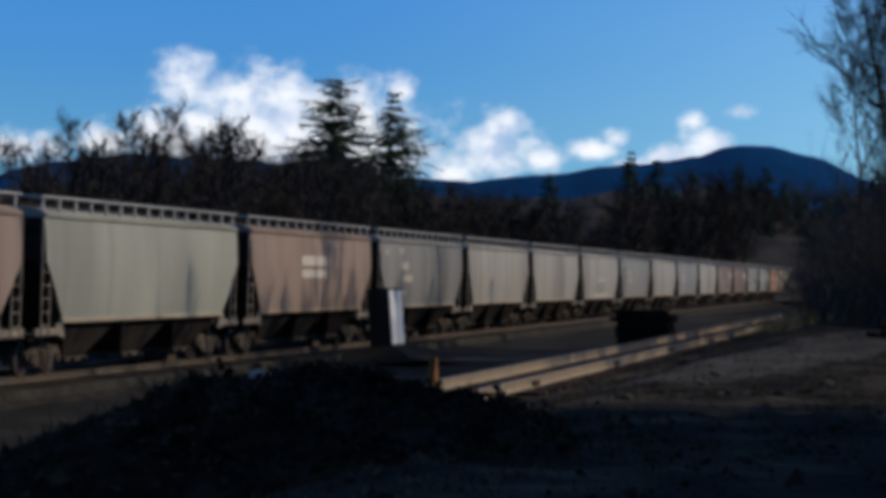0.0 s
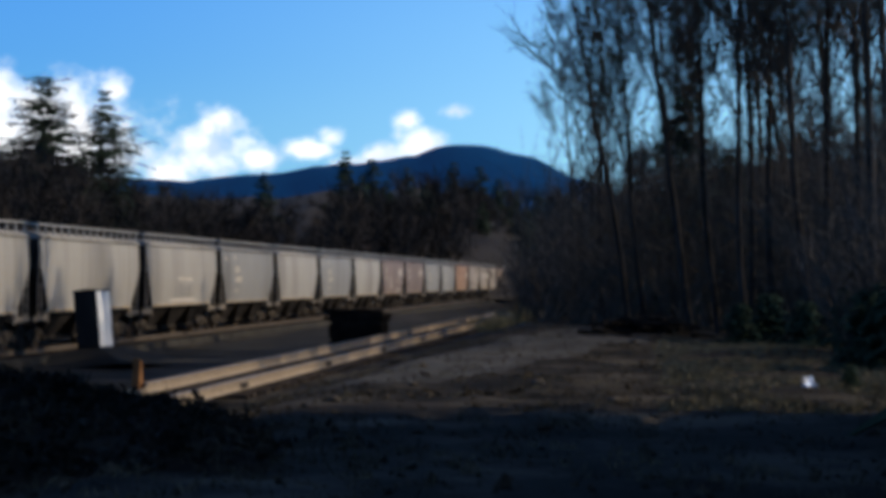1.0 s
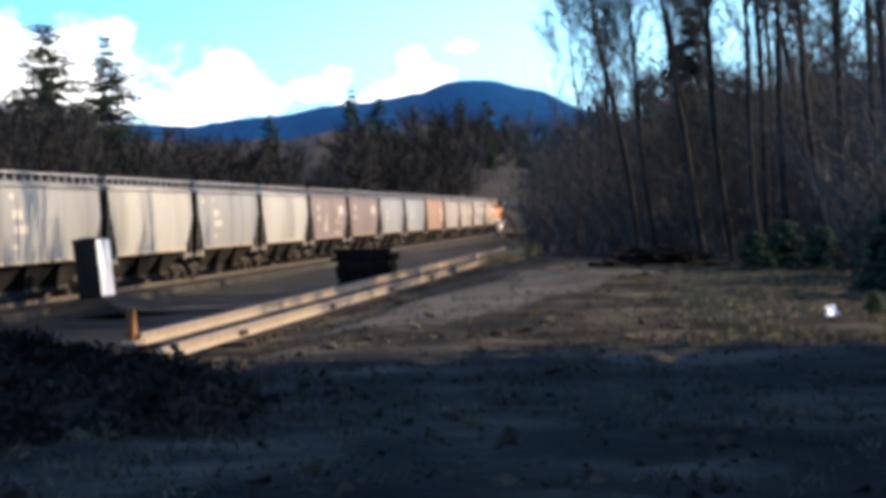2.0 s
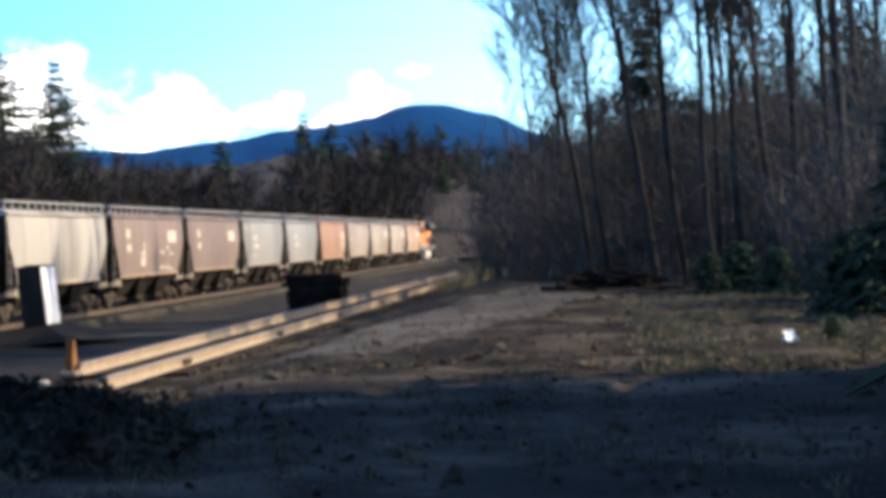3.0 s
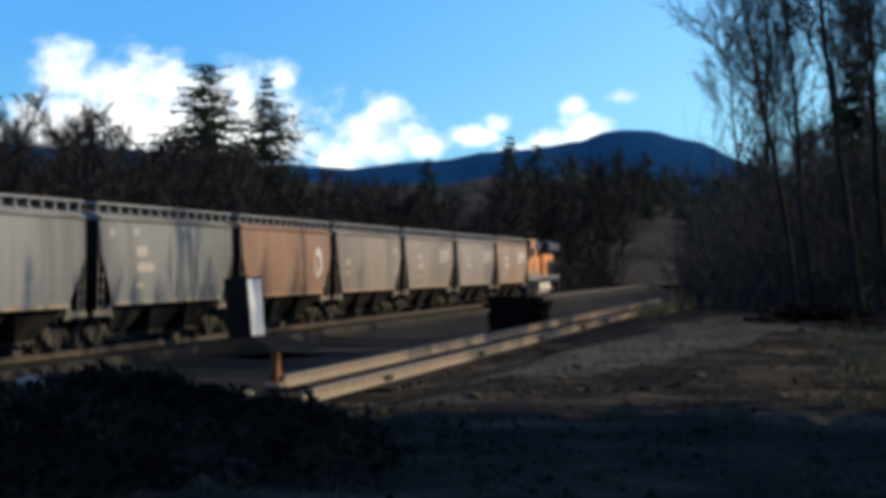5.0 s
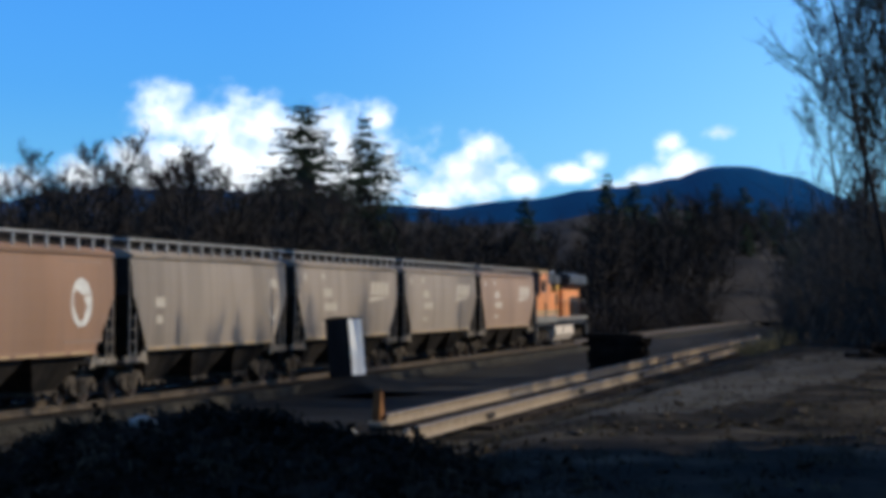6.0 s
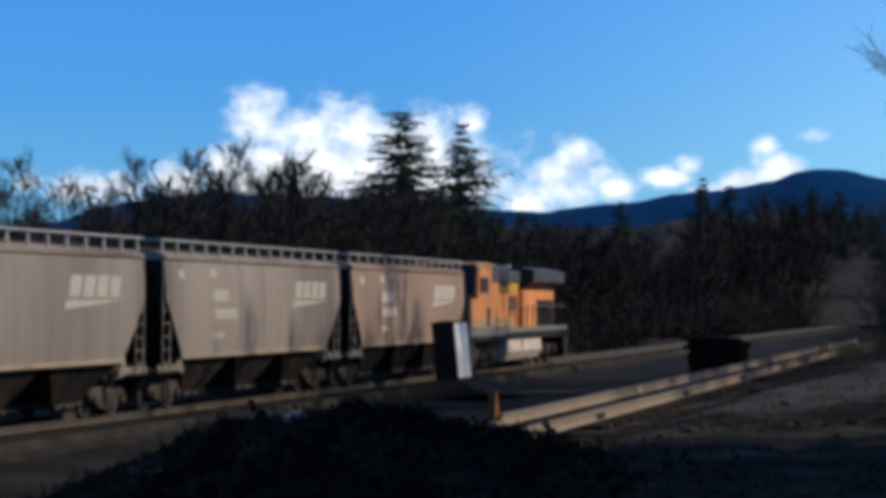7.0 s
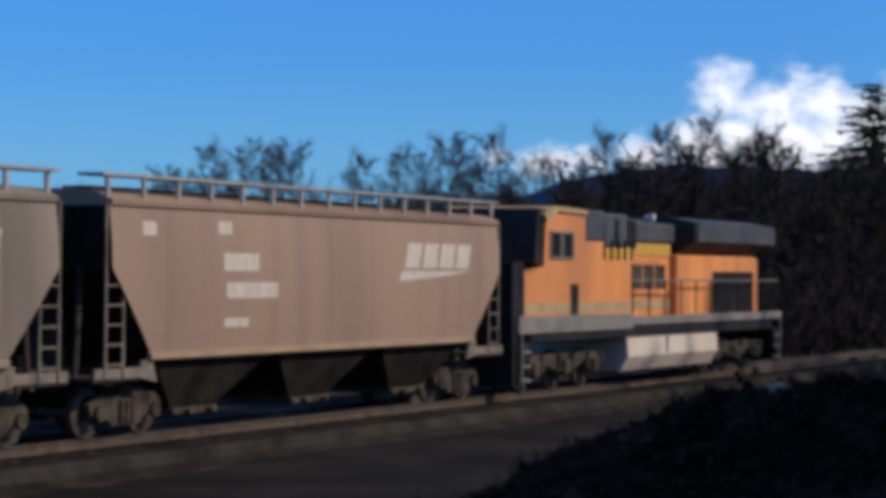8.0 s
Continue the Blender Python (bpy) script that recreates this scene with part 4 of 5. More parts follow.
def conifer(name, label, seed, height, radius, tiers=30, per=9, clear=0.08, ragged=0.35, droop=0.35, group="", taper=0.85, leaf=1.0):
    """A spired evergreen: trunk, boughs in uneven tiers, needle sprays along each bough."""
    rng = np.random.default_rng(seed)
    trunk, rows = [], []
    stick_line(rng, trunk, np.zeros(3), np.array([0, 0, 1.0]), height, height * 0.014, 0.02, 10, 0.01, 0)
    for k in range(tiers):
        f = clear + (1 - clear) * (k + rng.uniform(-0.3, 0.3)) / tiers
        f = min(0.995, max(clear, f))
        reach = radius * (1 - f) ** taper * rng.uniform(1 - ragged, 1 + ragged * 0.6) + 0.15
        for j in range(per):
            a = rng.uniform(0, 2 * math.pi)
            out = np.array([math.cos(a), math.sin(a), rng.uniform(-0.35, 0.4)])
            length = reach * rng.uniform(0.4, 1.15)
            base = np.array([0, 0, f * height + rng.uniform(-1.2, 1.2) * (1 - f) * height / tiers])
            end = base + out * length + np.array([0, 0, -droop * length * 0.5])
            trunk.append((*base, *end, 0.03 + 0.012 * length, 0.012))
            n = max(2, int(length / 0.45))
            for s in range(n):
                g = (s + 0.6) / n
                p = base + (end - base) * g
                for w in (-1, 1):
                    turn = a + w * rng.uniform(0.35, 1.0)
                    rows.append((p, np.array([math.cos(turn), math.sin(turn), rng.uniform(-0.2, 0.15)]), leaf * rng.uniform(0.45, 0.95) * (0.4 + 0.25 * min(length, 3)), leaf * rng.uniform(0.1, 0.2), rng.uniform(0.1, 0.5)))
    ob = thing(name, label, "tree", group=group)
    meshed("trunk", *tubes(trunk, 5), M["bark"], ob, smooth=True)
    meshed("crown", *sprays(rng, rows), M["needle"], ob)
    return ob


def place(ob, x, y, turn=0.0, size=1.0, z=None):
    m = pose(x, y, ground_z(x, y) - 0.05 if z is None else z, 0, 0, turn)
    ob.matrix_basis = m @ Matrix.Scale(size, 4)
    return ob


def again(ob, x, y, turn=0.0, size=1.0, z=None):
    keep = ob.scale.copy()
    ob.scale = (1, 1, 1)
    made = copy_thing(ob, pose(x, y, ground_z(x, y) - 0.05 if z is None else z, 0, 0, turn) @ Matrix.Scale(size, 4))
    ob.scale = keep
    return made


def brush_stuff(name, label, seed, spots, height, stems, material, r=0.02, spread=0.35, kind="stuff"):
    """Thickets of thin leafless stems: spots of (x, y, radius, height)."""
    rng = np.random.default_rng(seed)
    segs = []
    for x, y, rad, h in spots:
        for _ in range(stems):
            a, q = rng.uniform(0, 2 * math.pi), rad * math.sqrt(rng.random())
            px, py = x + q * math.cos(a), y + q * math.sin(a)
            base = np.array([px, py, ground_z(px, py) - 0.05])
            hh = h * height * rng.uniform(0.45, 1.1)
            stem = stick_line(rng, segs, base, np.array([rng.normal(0, spread), rng.normal(0, spread), 1.0]), hh, r * 1.4, r * 0.5, 5, 0.2, 0.03)
            for p2, d2, _ in stem[1:]:
                for _ in range(2):
                    stick_line(rng, segs, p2, side_way(rng, d2, rng.uniform(0.4, 1.0)), hh * rng.uniform(0.12, 0.4), r * 0.6, r * 0.3, 2, 0.3, 0.05)
    return tagged(meshed(name, *tubes(segs, 3), material), label, "brushwood", kind=kind)


def far_wood(name, label, seed, spots, r=0.05):
    """Leafless trees of a far wood, joined: spots of (x, y, height)."""
    rng = np.random.default_rng(seed)
    segs = []
    for x, y, h in spots:
        base = np.array([x, y, ground_z(x, y) - 0.2])
        lineup = stick_line(rng, segs, base, np.array([rng.normal(0, 0.06), rng.normal(0, 0.06), 1.0]), h, h * 0.016, 0.03, 6, 0.05, 0.03)
        for i, (q, d, _) in enumerate(lineup[1:], 1):
            for _ in range(5):
                limb = stick_line(rng, segs, q, side_way(rng, d, rng.uniform(0.4, 1.0)), h * rng.uniform(0.14, 0.3) * (1.2 - 0.1 * i), r * 1.2, r * 0.6, 3, 0.13, 0.09)
                for p2, d2, _ in limb:
                    for _ in range(3):
                        stick_line(rng, segs, p2, side_way(rng, d2, rng.uniform(0.3, 1.1)), h * rng.uniform(0.06, 0.16), r * 0.85, r * 0.4, 1, 0.1, 0.06)
    return tagged(meshed(name, *tubes(segs, 3), M["twigfar"]), label, "woodland", kind="stuff")


def ridge(name, label, dist, depth, heights, material, foot, seed, rough):
    """A far ridge as a solid strip of hill: heights are (azimuth to the left, elevation) in degrees, seen from the yard."""
    az = np.arange(-60, 75, 0.25)
    known = sorted(heights)
    el = np.interp(az, [h[0] for h in known], [h[1] for h in known])
    verts, faces = [], []
    rows = ((dist - depth, 0.0), (dist - depth * 0.75, 0.42), (dist - depth * 0.4, 0.78), (dist - depth * 0.12, 0.96), (dist, 1.0), (dist + depth * 0.6, 0.3), (dist + depth * 0.7, -0.2))
    for d, k in rows:
        for a, e in zip(az, el):
            top = 3.0 + dist * math.tan(radians(e))
            n = noise.fractal(Vector((a * 0.9, d * 0.004, seed)), 1.0, 2.0, 5) * rough
            t = radians(a)
            verts.append((-math.sin(t) * d, math.cos(t) * d, foot + (top - foot) * k + n * (1 if k > 0 else 0)))
    w = len(az)
    for j in range(len(rows) - 1):
        for i in range(w - 1):
            faces.append((j * w + i, j * w + i + 1, (j + 1) * w + i + 1, (j + 1) * w + i))
    return tagged(meshed(name, verts, faces, material, smooth=True), label, "hill", kind="structure")


# ---- the place ----
build_ground()
tagged(strip("main_ballast", TRACK_X - 1.9, TRACK_X + 1.9, -60, 520, -0.75, -0.21, M["ballast"], 0.9), "crushed stone bed under the main line", "ballast", kind="structure")
tagged(strip("ballast_shoulder", TRACK_X + 1.95, TRACK_X + 2.15, -60, 520, -0.55, -0.19, M["shoulder"], 0.14), "pale stone shoulder beside the main line", "ballast", kind="structure")
xs, ys = [-21.6 + 0.6 * i for i in range(13)], [10 + 2.0 * i for i in range(120)]
tagged(meshed("access_road", [(x + 0.25 * noise.noise((y * 0.2, 7, x)), y, ground_z(x, y) + 0.012) for y in ys for x in xs],
              [(j * 13 + i, j * 13 + i + 1, (j + 1) * 13 + i + 1, (j + 1) * 13 + i) for j in range(119) for i in range(12)], M["lane"], smooth=True),
       "dark packed gravel access road beside the main line", "road", kind="structure")
xs, ys = [0.35 * i for i in range(8)], [40 + 1.0 * i for i in range(50)]
tagged(meshed("yard_road", [(-6.2 + 0.06 * (y - 40) + x * (1 + 0.02 * (y - 40)) + 0.5 * noise.noise((y * 0.15, 3, x * 0.4)), y, 0) for y in ys for x in xs],
              [(j * 8 + i, j * 8 + i + 1, (j + 1) * 8 + i + 1, (j + 1) * 8 + i) for j in range(49) for i in range(7)], M["track"], smooth=True),
       "pale packed gravel wheel track across the yard", "road", kind="structure")
for v in bpy.data.objects["yard_road"].data.vertices:
    v.co.z = ground_z(v.co.x, v.co.y) + 0.012
build_track("main_track", TRACK_X, -0.18, -60, 520, "main line rails on dark wooden sleepers", 150, 25, steel="mainrail")
build_track("siding_track", SIDING_X, 0.5, 41.3, 150, "rusty stub siding with rails on old sleepers", 110, 47, 4.9, tall=1.3)

# ---- the train ----
KINDS = dict(
    logo_taupe=hopper_car("taupe covered hopper car with a pale block emblem", M["taupe"], "emblem", M["pale"]),
    logo_grey=hopper_car("weathered warm grey covered hopper car with a pale emblem", M["warmgrey"], "emblem"),
    faded_oval=hopper_car("faded taupe covered hopper car with a worn oval mark", M["warmgrey"], "worn_oval"),
    grey=hopper_car("dirty grey covered hopper car with faded lettering", M["grey"], "data"),
    pale=hopper_car("pale grey covered hopper car streaked with dirt", M["palegrey"], "none"),
    green=hopper_car("grey-green covered hopper car with clean sides", M["green"], "none"),
    oval=hopper_car("faded orange covered hopper car with a white oval emblem", M["oldrust"], "oval"),
    brown=hopper_car("rust-brown covered hopper car with white painted panels", M["brown"], "panels"),
    tagged_brown=hopper_car("rust-brown covered hopper car with white panels and faded tags", M["brown"], "graffiti"),
    tagged_grey=hopper_car("pale grey covered hopper car with a white tag along its sill", M["palegrey"], "low_tag"),
    pink=hopper_car("faded red covered hopper car with a pale lettered panel", M["pink"], "panel"),
)
ORDER = ["logo_taupe", "logo_grey", "logo_grey", "faded_oval", "oval", "grey", "grey", "brown", "tagged_brown", "pale", "grey", "pale", "grey", "tagged_grey",
         "pale", "pale", "grey", "pink", "green", "pink", "grey", "pale"]
TRAIN = []
used = set()
for n, kind in enumerate(ORDER):
    ob = KINDS[kind] if kind not in used else copy_thing(KINDS[kind], Matrix())
    used.add(kind)
    TRAIN.append((ob, -18.0 * n - 9.0))
ENGINE = locomotive()
TRAIN.append((ENGINE, 11.15))


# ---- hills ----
# far ridge, with its haze painted in as blue
ridge("backdrop_mountain", "forested mountain ridge coloured haze-blue under the sky", 2600, 900,
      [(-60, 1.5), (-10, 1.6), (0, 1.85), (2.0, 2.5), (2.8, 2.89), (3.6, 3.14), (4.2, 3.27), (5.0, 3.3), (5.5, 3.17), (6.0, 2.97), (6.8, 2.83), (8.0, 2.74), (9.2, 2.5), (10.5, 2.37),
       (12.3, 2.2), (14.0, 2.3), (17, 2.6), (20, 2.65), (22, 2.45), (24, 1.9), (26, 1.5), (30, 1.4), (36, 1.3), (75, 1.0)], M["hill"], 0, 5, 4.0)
ridge("wooded_rise", "dark wooded rise behind the railway", 520, 200,
      [(-60, 1.2), (-4, 1.3), (2, 1.5), (4, 1.6), (6, 2.1), (8, 2.0), (10, 1.85), (12, 1.8), (15, 2.0), (19, 2.1), (22, 1.8), (26, 1.25), (32, 1.1), (75, 1.0)], M["farwood"], 0, 9, 2.5)

# ---- trees behind the railway ----
rng = np.random.default_rng(7)



def skyline(az):
    """How high, in degrees, the woods stand behind the line in each direction."""
    return float(np.interp(az, [0, 9, 12, 15, 18, 21, 23, 26, 60], [1.5, 1.4, 1.8, 2.5, 2.85, 2.6, 2.0, 1.5, 1.3]))


spots = []
for k in range(200):
    y = rng.uniform(45, 330)
    x = -37 - 0.06 * (y - 70) - rng.uniform(0, 22)
    d = math.hypot(x, y)
    spots.append((x, y, max(2.5, (3.04 + d * math.tan(radians(skyline(math.degrees(math.atan2(-x, y))))) - ground_z(x, y)) * rng.uniform(0.65, 1.0))))
far_wood("woodland", "dark leafless wood behind the main line", 11, spots, 0.04)
spots = [(-36 - 0.05 * y - rng.uniform(0, 8), y, rng.uniform(1.5, 3), min(1.0, 0.45 + y / 300)) for y in rng.uniform(40, 330, 190)]
brush_stuff("thicket", "dark leafless thicket along the far side of the line", 12, spots, 4.2, 16, M["twigfar"], 0.05)

spots = [(-29.5 - rng.uniform(0, 4.5), y, rng.uniform(1.5, 3), rng.uniform(0.35, 0.7) * (0.7 + y / 300)) for y in rng.uniform(75, 340, 170)]
brush_stuff("thicket", "low dark brush close beside the main line", 14, spots, 4.2, 16, M["twigfar"], 0.04)

left_trees = [leafless("bare_tree", "spreading leafless tree behind the railway", "bare trees behind the railway", s, 15.0, (0, 0), 0.2, 0.34, 36, 0.75, 0.03, 8, 0.009, 0.021) for s in (21, 22, 23)]
for i, (az, el, d, size) in enumerate([(18.2, 4.0, 178, 0), (19.2, 4.15, 172, 0), (20.3, 4.0, 180, 0), (17.1, 3.6, 185, 0), (21.9, 3.75, 186, 0), (16.0, 3.1, 190, 0), (23.7, 3.3, 150, 0), (24.6, 3.7, 152, 0), (25.8, 3.75, 146, 0),
                                     (26.7, 3.4, 150, 0), (28.0, 3.1, 148, 0), (29.6, 3.55, 146, 0), (30.6, 3.55, 142, 0), (31.7, 3.3, 145, 0), (33.0, 2.8, 150, 0), (22.8, 3.2, 176, 0)]):
    x, y = -math.sin(radians(az)) * d, math.cos(radians(az)) * d
    h = 3.04 + d * math.tan(radians(el)) - ground_z(x, y)
    ob = left_trees[i % 3]
    (place if i < 3 else again)(ob, x, y, 67 * i, 0.86 * h / 15.0)

CON = "lone conifers behind the railway"
conifer("conifer", "tall dark spruce with drooping tiered boughs", 31, 21.5, 11.5, 28, 22, 0.05, 0.35, 0.3, CON, 0.95, 0.8)
place(bpy.data.objects["conifer"], -61.6, 251.7, 0, 1.0)
second = conifer("conifer", "tall ragged fir with thin uneven boughs", 35, 21.5, 9.6, 36, 20, 0.05, 0.45, 0.15, CON, 0.62, 0.75)
place(second, -65.5, 240.4, 40, 1.0)
for ob, (x, y, top) in ((bpy.data.objects["conifer"], (-61.5, 251.7, 24.0)), (second, (-65.5, 240.4, 24.3))):
    place(ob, x, y, 0, (top - ground_z(x, y)) / 21.5)

dark = [conifer("conifer", "dark spired conifer in the woods by the line", s, 24.0, 5.6, 34, 9, 0.02, 0.4, 0.3, "conifers by the line", 0.75, 1.8) for s in (41, 42)]
used_dark = 0
for az, el, d in [(7.74, 3.15, 420), (7.1, 2.95, 430), (7.35, 2.5, 425), (6.7, 2.4, 400), (6.2, 2.75, 440), (5.7, 2.35, 400), (5.05, 2.9, 520), (4.4, 2.8, 520), (4.7, 2.4, 480), (3.9, 2.5, 470), (3.5, 2.2, 420), (9.75, 2.55, 390),
                  (11.7, 2.05, 330), (5.4, 2.0, 380), (6.0, 1.9, 380), (3.2, 1.8, 380), (2.9, 2.2, 420), (4.3, 1.9, 390),
                  (13.1, 1.9, 300), (16.4, 2.4, 260), (16.9, 2.2, 265)]:
    x, y = -math.sin(radians(az)) * d, math.cos(radians(az)) * d
    size = (3.04 + d * math.tan(radians(el)) - ground_z(x, y)) / 24.0
    ob = dark[used_dark % 2]
    (place if used_dark < 2 else again)(ob, x, y, 53 * used_dark, size)
    used_dark += 1
spots = []
for k in range(190):
    az, d = rng.uniform(2.0, 12.5), rng.uniform(230, 480)
    top = float(np.interp(az, [2, 3.5, 5, 7, 8, 12.5], [1.9, 2.2, 2.3, 2.55, 1.9, 1.6]))
    spots.append((-math.sin(radians(az)) * d, math.cos(radians(az)) * d, max(3.0, 2.0 + d * math.tan(radians(top * rng.uniform(0.5, 1.0))))))
spots = [s for s in spots if s[0] < -32 or s[1] > 445]
far_wood("woodland", "dark leafless wood where the line bends out of sight", 13, spots, 0.07)

spots = []
for k in range(110):
    az, d = rng.uniform(1.6, 5.8), rng.uniform(432, 505)
    if abs(-math.sin(radians(az)) * d - TRACK_X) > 3.5:
        spots.append((-math.sin(radians(az)) * d, math.cos(radians(az)) * d, 2.0 + d * math.tan(radians(rng.uniform(1.2, 2.1)))))
for k in range(60):
    y = rng.uniform(215, 430)
    spots.append((-0.047 * y + rng.uniform(0, 9), y, 2.0 + y * math.tan(radians(rng.uniform(0.9, 1.7)))))
for k in range(90):
    x, y = rng.uniform(-47, -29.5), rng.uniform(320, 430)
    spots.append((x, y, 2.0 + y * math.tan(radians(rng.uniform(0.7, 1.9)))))
far_wood("woodland", "dark leafless wood closing the view along the line", 16, spots, 0.07)

spots = [(-0.05 * y + rng.uniform(0, 6), y, 2.5, rng.uniform(0.5, 0.9)) for y in rng.uniform(165, 380, 60)]
brush_stuff("thicket", "dark leafless brush beside the line where it leaves the yard", 17, spots, 4.5, 16, M["twigfar"], 0.04)

# ---- the wooded slope behind the tree belt ----
ridge("wooded_slope", "brown wooded slope behind the tall trees", 190, 50,
      [(-60, 3.6), (-20, 3.8), (-7, 3.5), (-3, 3.1), (-1, 2.6), (0.5, 2.0), (1.8, 1.0), (2.6, 0.0), (3.2, -1.0), (75, -1.0)], M["farwood"], -4, 3, 1.0)
spots = []
for k in range(100):
    az, d = rng.uniform(-14, 1.8), rng.uniform(112, 150)
    top = float(np.interp(az, [-14, -7, -3, -1, 1, 1.8], [4.3, 4.2, 3.9, 3.4, 2.6, 2.0]))
    spots.append((-math.sin(radians(az)) * d, math.cos(radians(az)) * d, max(3.0, 2.0 + d * math.tan(radians(top * rng.uniform(0.7, 1.1))))))
far_wood("woodland", "dense leafless wood on the slope behind the tall trees", 15, spots, 0.03)

# ---- the belt of tall trees beside the yard road ----
ALDER = "tall trees beside the yard road"
tall = [leafless("alder_tree", "tall slender leafless alder leaning over the yard road", ALDER, s, 18.0, ln, 0.28, 0.25, 32, 0.6, 0.13, 6, 0.0075, 0.0125)
        for s, ln in ((51, (-0.16, 0)), (52, (-0.12, 0)), (53, (-0.07, 0)), (54, (-0.04, 0)))]
BELT = [(-0.9, 88, 0, 0.95), (-0.3, 92, 1, 0.92), (1.4, 84, 0, 1.12), (2.4, 84, 1, 1.0), (3.2, 80, 2, 1.0), (3.7, 84, 3, 1.05), (4.3, 82, 2, 1.1), (5.4, 78, 1, 1.1), (6.4, 82, 2, 1.15), (7.2, 80, 3, 1.2),
        (6.3, 66, 3, 1.1), (8.2, 74, 1, 1.2), (-2.2, 104, 2, 0.9), (0.9, 104, 3, 0.95), (3.0, 108, 1, 1.1), (7.6, 100, 3, 1.2), (-4.0, 118, 3, 0.8), (10.5, 70, 2, 1.25), (6.0, 90, 0, 1.1), (8.9, 88, 1, 1.2), (4.8, 100, 3, 1.15), (10.6, 94, 2, 1.25)]
for i, (x, y, k, size) in enumerate(BELT):
    first = k not in [b[2] for b in BELT[:i]]
    (place if first else again)(tall[k], x, y, rng.uniform(-25, 25), size)

spots = [(x, y, r, h) for x, y, r, h in [(-4.8, 124, 3.0, 0.7), (-4.2, 112, 3, 0.9), (-2.5, 104, 3, 1.0), (-0.8, 100, 3, 1.1), (1.0, 96, 3, 1.2), (3.0, 94, 3, 1.3), (5.0, 90, 3, 1.3), (7.0, 86, 3, 1.3), (9.0, 80, 3, 1.3), (8.2, 72, 2.4, 1.1), (10.5, 76, 3, 1.3),
                                         (-4.6, 140, 4, 0.7), (-4.2, 150, 5, 0.9), (-3, 125, 4, 1.2), (0, 118, 4, 1.3), (4, 112, 4, 1.4), (8, 106, 4, 1.5), (12, 92, 4, 1.5), (6.6, 62, 1.4, 0.6), (8, 60, 2.0, 0.9), (-5.2, 165, 5, 0.8), (-5.8, 190, 6, 0.9), (-7, 225, 7, 1.0)]]
brush_stuff("thicket", "dense brown leafless thicket under the tall trees", 61, spots, 6.2, 125, M["brush"], 0.018, 0.3)
firs = [conifer("young_fir", "dark young fir among the leafless trees", s, 9.0, 2.4, 22, 10, 0.04, 0.35, 0.3, "firs in the tree belt") for s in (71, 72)]
for i, (x, y, size) in enumerate([(1.2, 100, 1.2), (3.4, 104, 0.9), (9.4, 92, 1.0), (11.5, 84, 1.2), (12.5, 76, 1.2)]):
    (place if i < 2 else again)(firs[i % 2], x, y, 70 * i, size)
# evergreens on the near edge of the belt; all but the first unseen, added to shade road and mound
near = [conifer("cedar", "dense dark cedar shading the yard road, mostly out of view", s, 7.0, 2.3, 26, 8, 0.01, 0.4, 0.35, "cedars by the yard road") for s in (81, 82)]
for i, (x, y, size) in enumerate([(5.9, 50, 0.68), (9.4, 54, 1.2), (8.6, 27, 1.5), (10.5, 24, 2.0), (9.0, 18, 1.8), (13, 29, 2.2), (12, 18, 2.2), (10, 10, 2.0), (13, 11, 2.2), (15, 22, 2.4), (10, 3, 2.0), (17, 30, 2.4), (10.5, 29.5, 2.5), (12.5, 32.5, 2.6), (9.5, 27.0, 2.2),
                                  (12, 26.5, 3.2), (14, 24, 3.2), (11.5, 22, 3.0), (13.5, 20, 3.0), (13.5, 28.5, 3.2)]):
    (place if i < 2 else again)(near[i % 2], x, y, 80 * i, size)
shrub = place(conifer("evergreen_shrub", "low dark evergreen shrub beside the road", 84, 2.4, 1.5, 14, 12, 0.01, 0.4, 0.2), 5.0, 52.5, 0, 0.8)
tagged(shrub, category="shrub", group="evergreen shrubs by the road")
for x, y, size in ((2.7, 71, 0.55), (3.6, 72, 0.7), (4.5, 69, 0.6), (5.6, 66, 0.75), (3.5, 41.0, 0.2)):
    again(shrub, x, y, 40 * x, size)


# ---- yard things ----
def relay_cabinet():
    ob = thing("relay_cabinet", "steel signal relay cabinet coloured dark for its shaded front, white for its sunlit side", "cabinet", pose(-20.78, 84.0, 0.2, 0, -6, -10))
    part("body", box(bmesh.new(), -0.46, 0.46, -0.6, 0.6, -0.1, 2.02, 0.02), M["cabinet"], ob)
    part("roof", prism(bmesh.new(), [(-0.49, 2.02), (0.49, 2.02), (0.49, 2.07), (0, 2.12), (-0.49, 2.07)], "y", -0.64, 0.64), M["cabinet"], ob)
    bm = bmesh.new()
    low = [bm.verts.new((x, y, -0.75)) for x, y in ((-2.6, -3.4), (2.4, -3.4), (2.4, 3.0), (-2.6, 3.0))]
    top = [bm.verts.new((x, y, -0.1)) for x, y in ((-0.62, -0.8), (0.6, -0.8), (0.6, 0.8), (-0.62, 0.8))]
    bm.faces.new(top)
    bm.faces.new(low[::-1])
    for i in range(4):
        bm.faces.new((low[i], low[(i + 1) % 4], top[(i + 1) % 4], top[i]))
    part("earth_pad", bm, M["lane"], ob, "dark gravel heaped round the cabinet's foot")
    door = part("door", box(bmesh.new(), -0.41, 0.41, -0.625, -0.603, 0.0, 1.95, 0.006), M["cabinet"], ob)
    part("handle", rod(bmesh.new(), (0.33, -0.65, 1.05), (0.33, -0.65, 1.3), 0.015), M["iron"], door)
    # thin white sheet in place of the sunlit side face
    part("side_door", box(bmesh.new(), 0.463, 0.485, -0.58, 0.58, -0.06, 2.0, 0.006), M["clean"], ob, "cabinet side coloured white for the sunlight on it")
    return ob


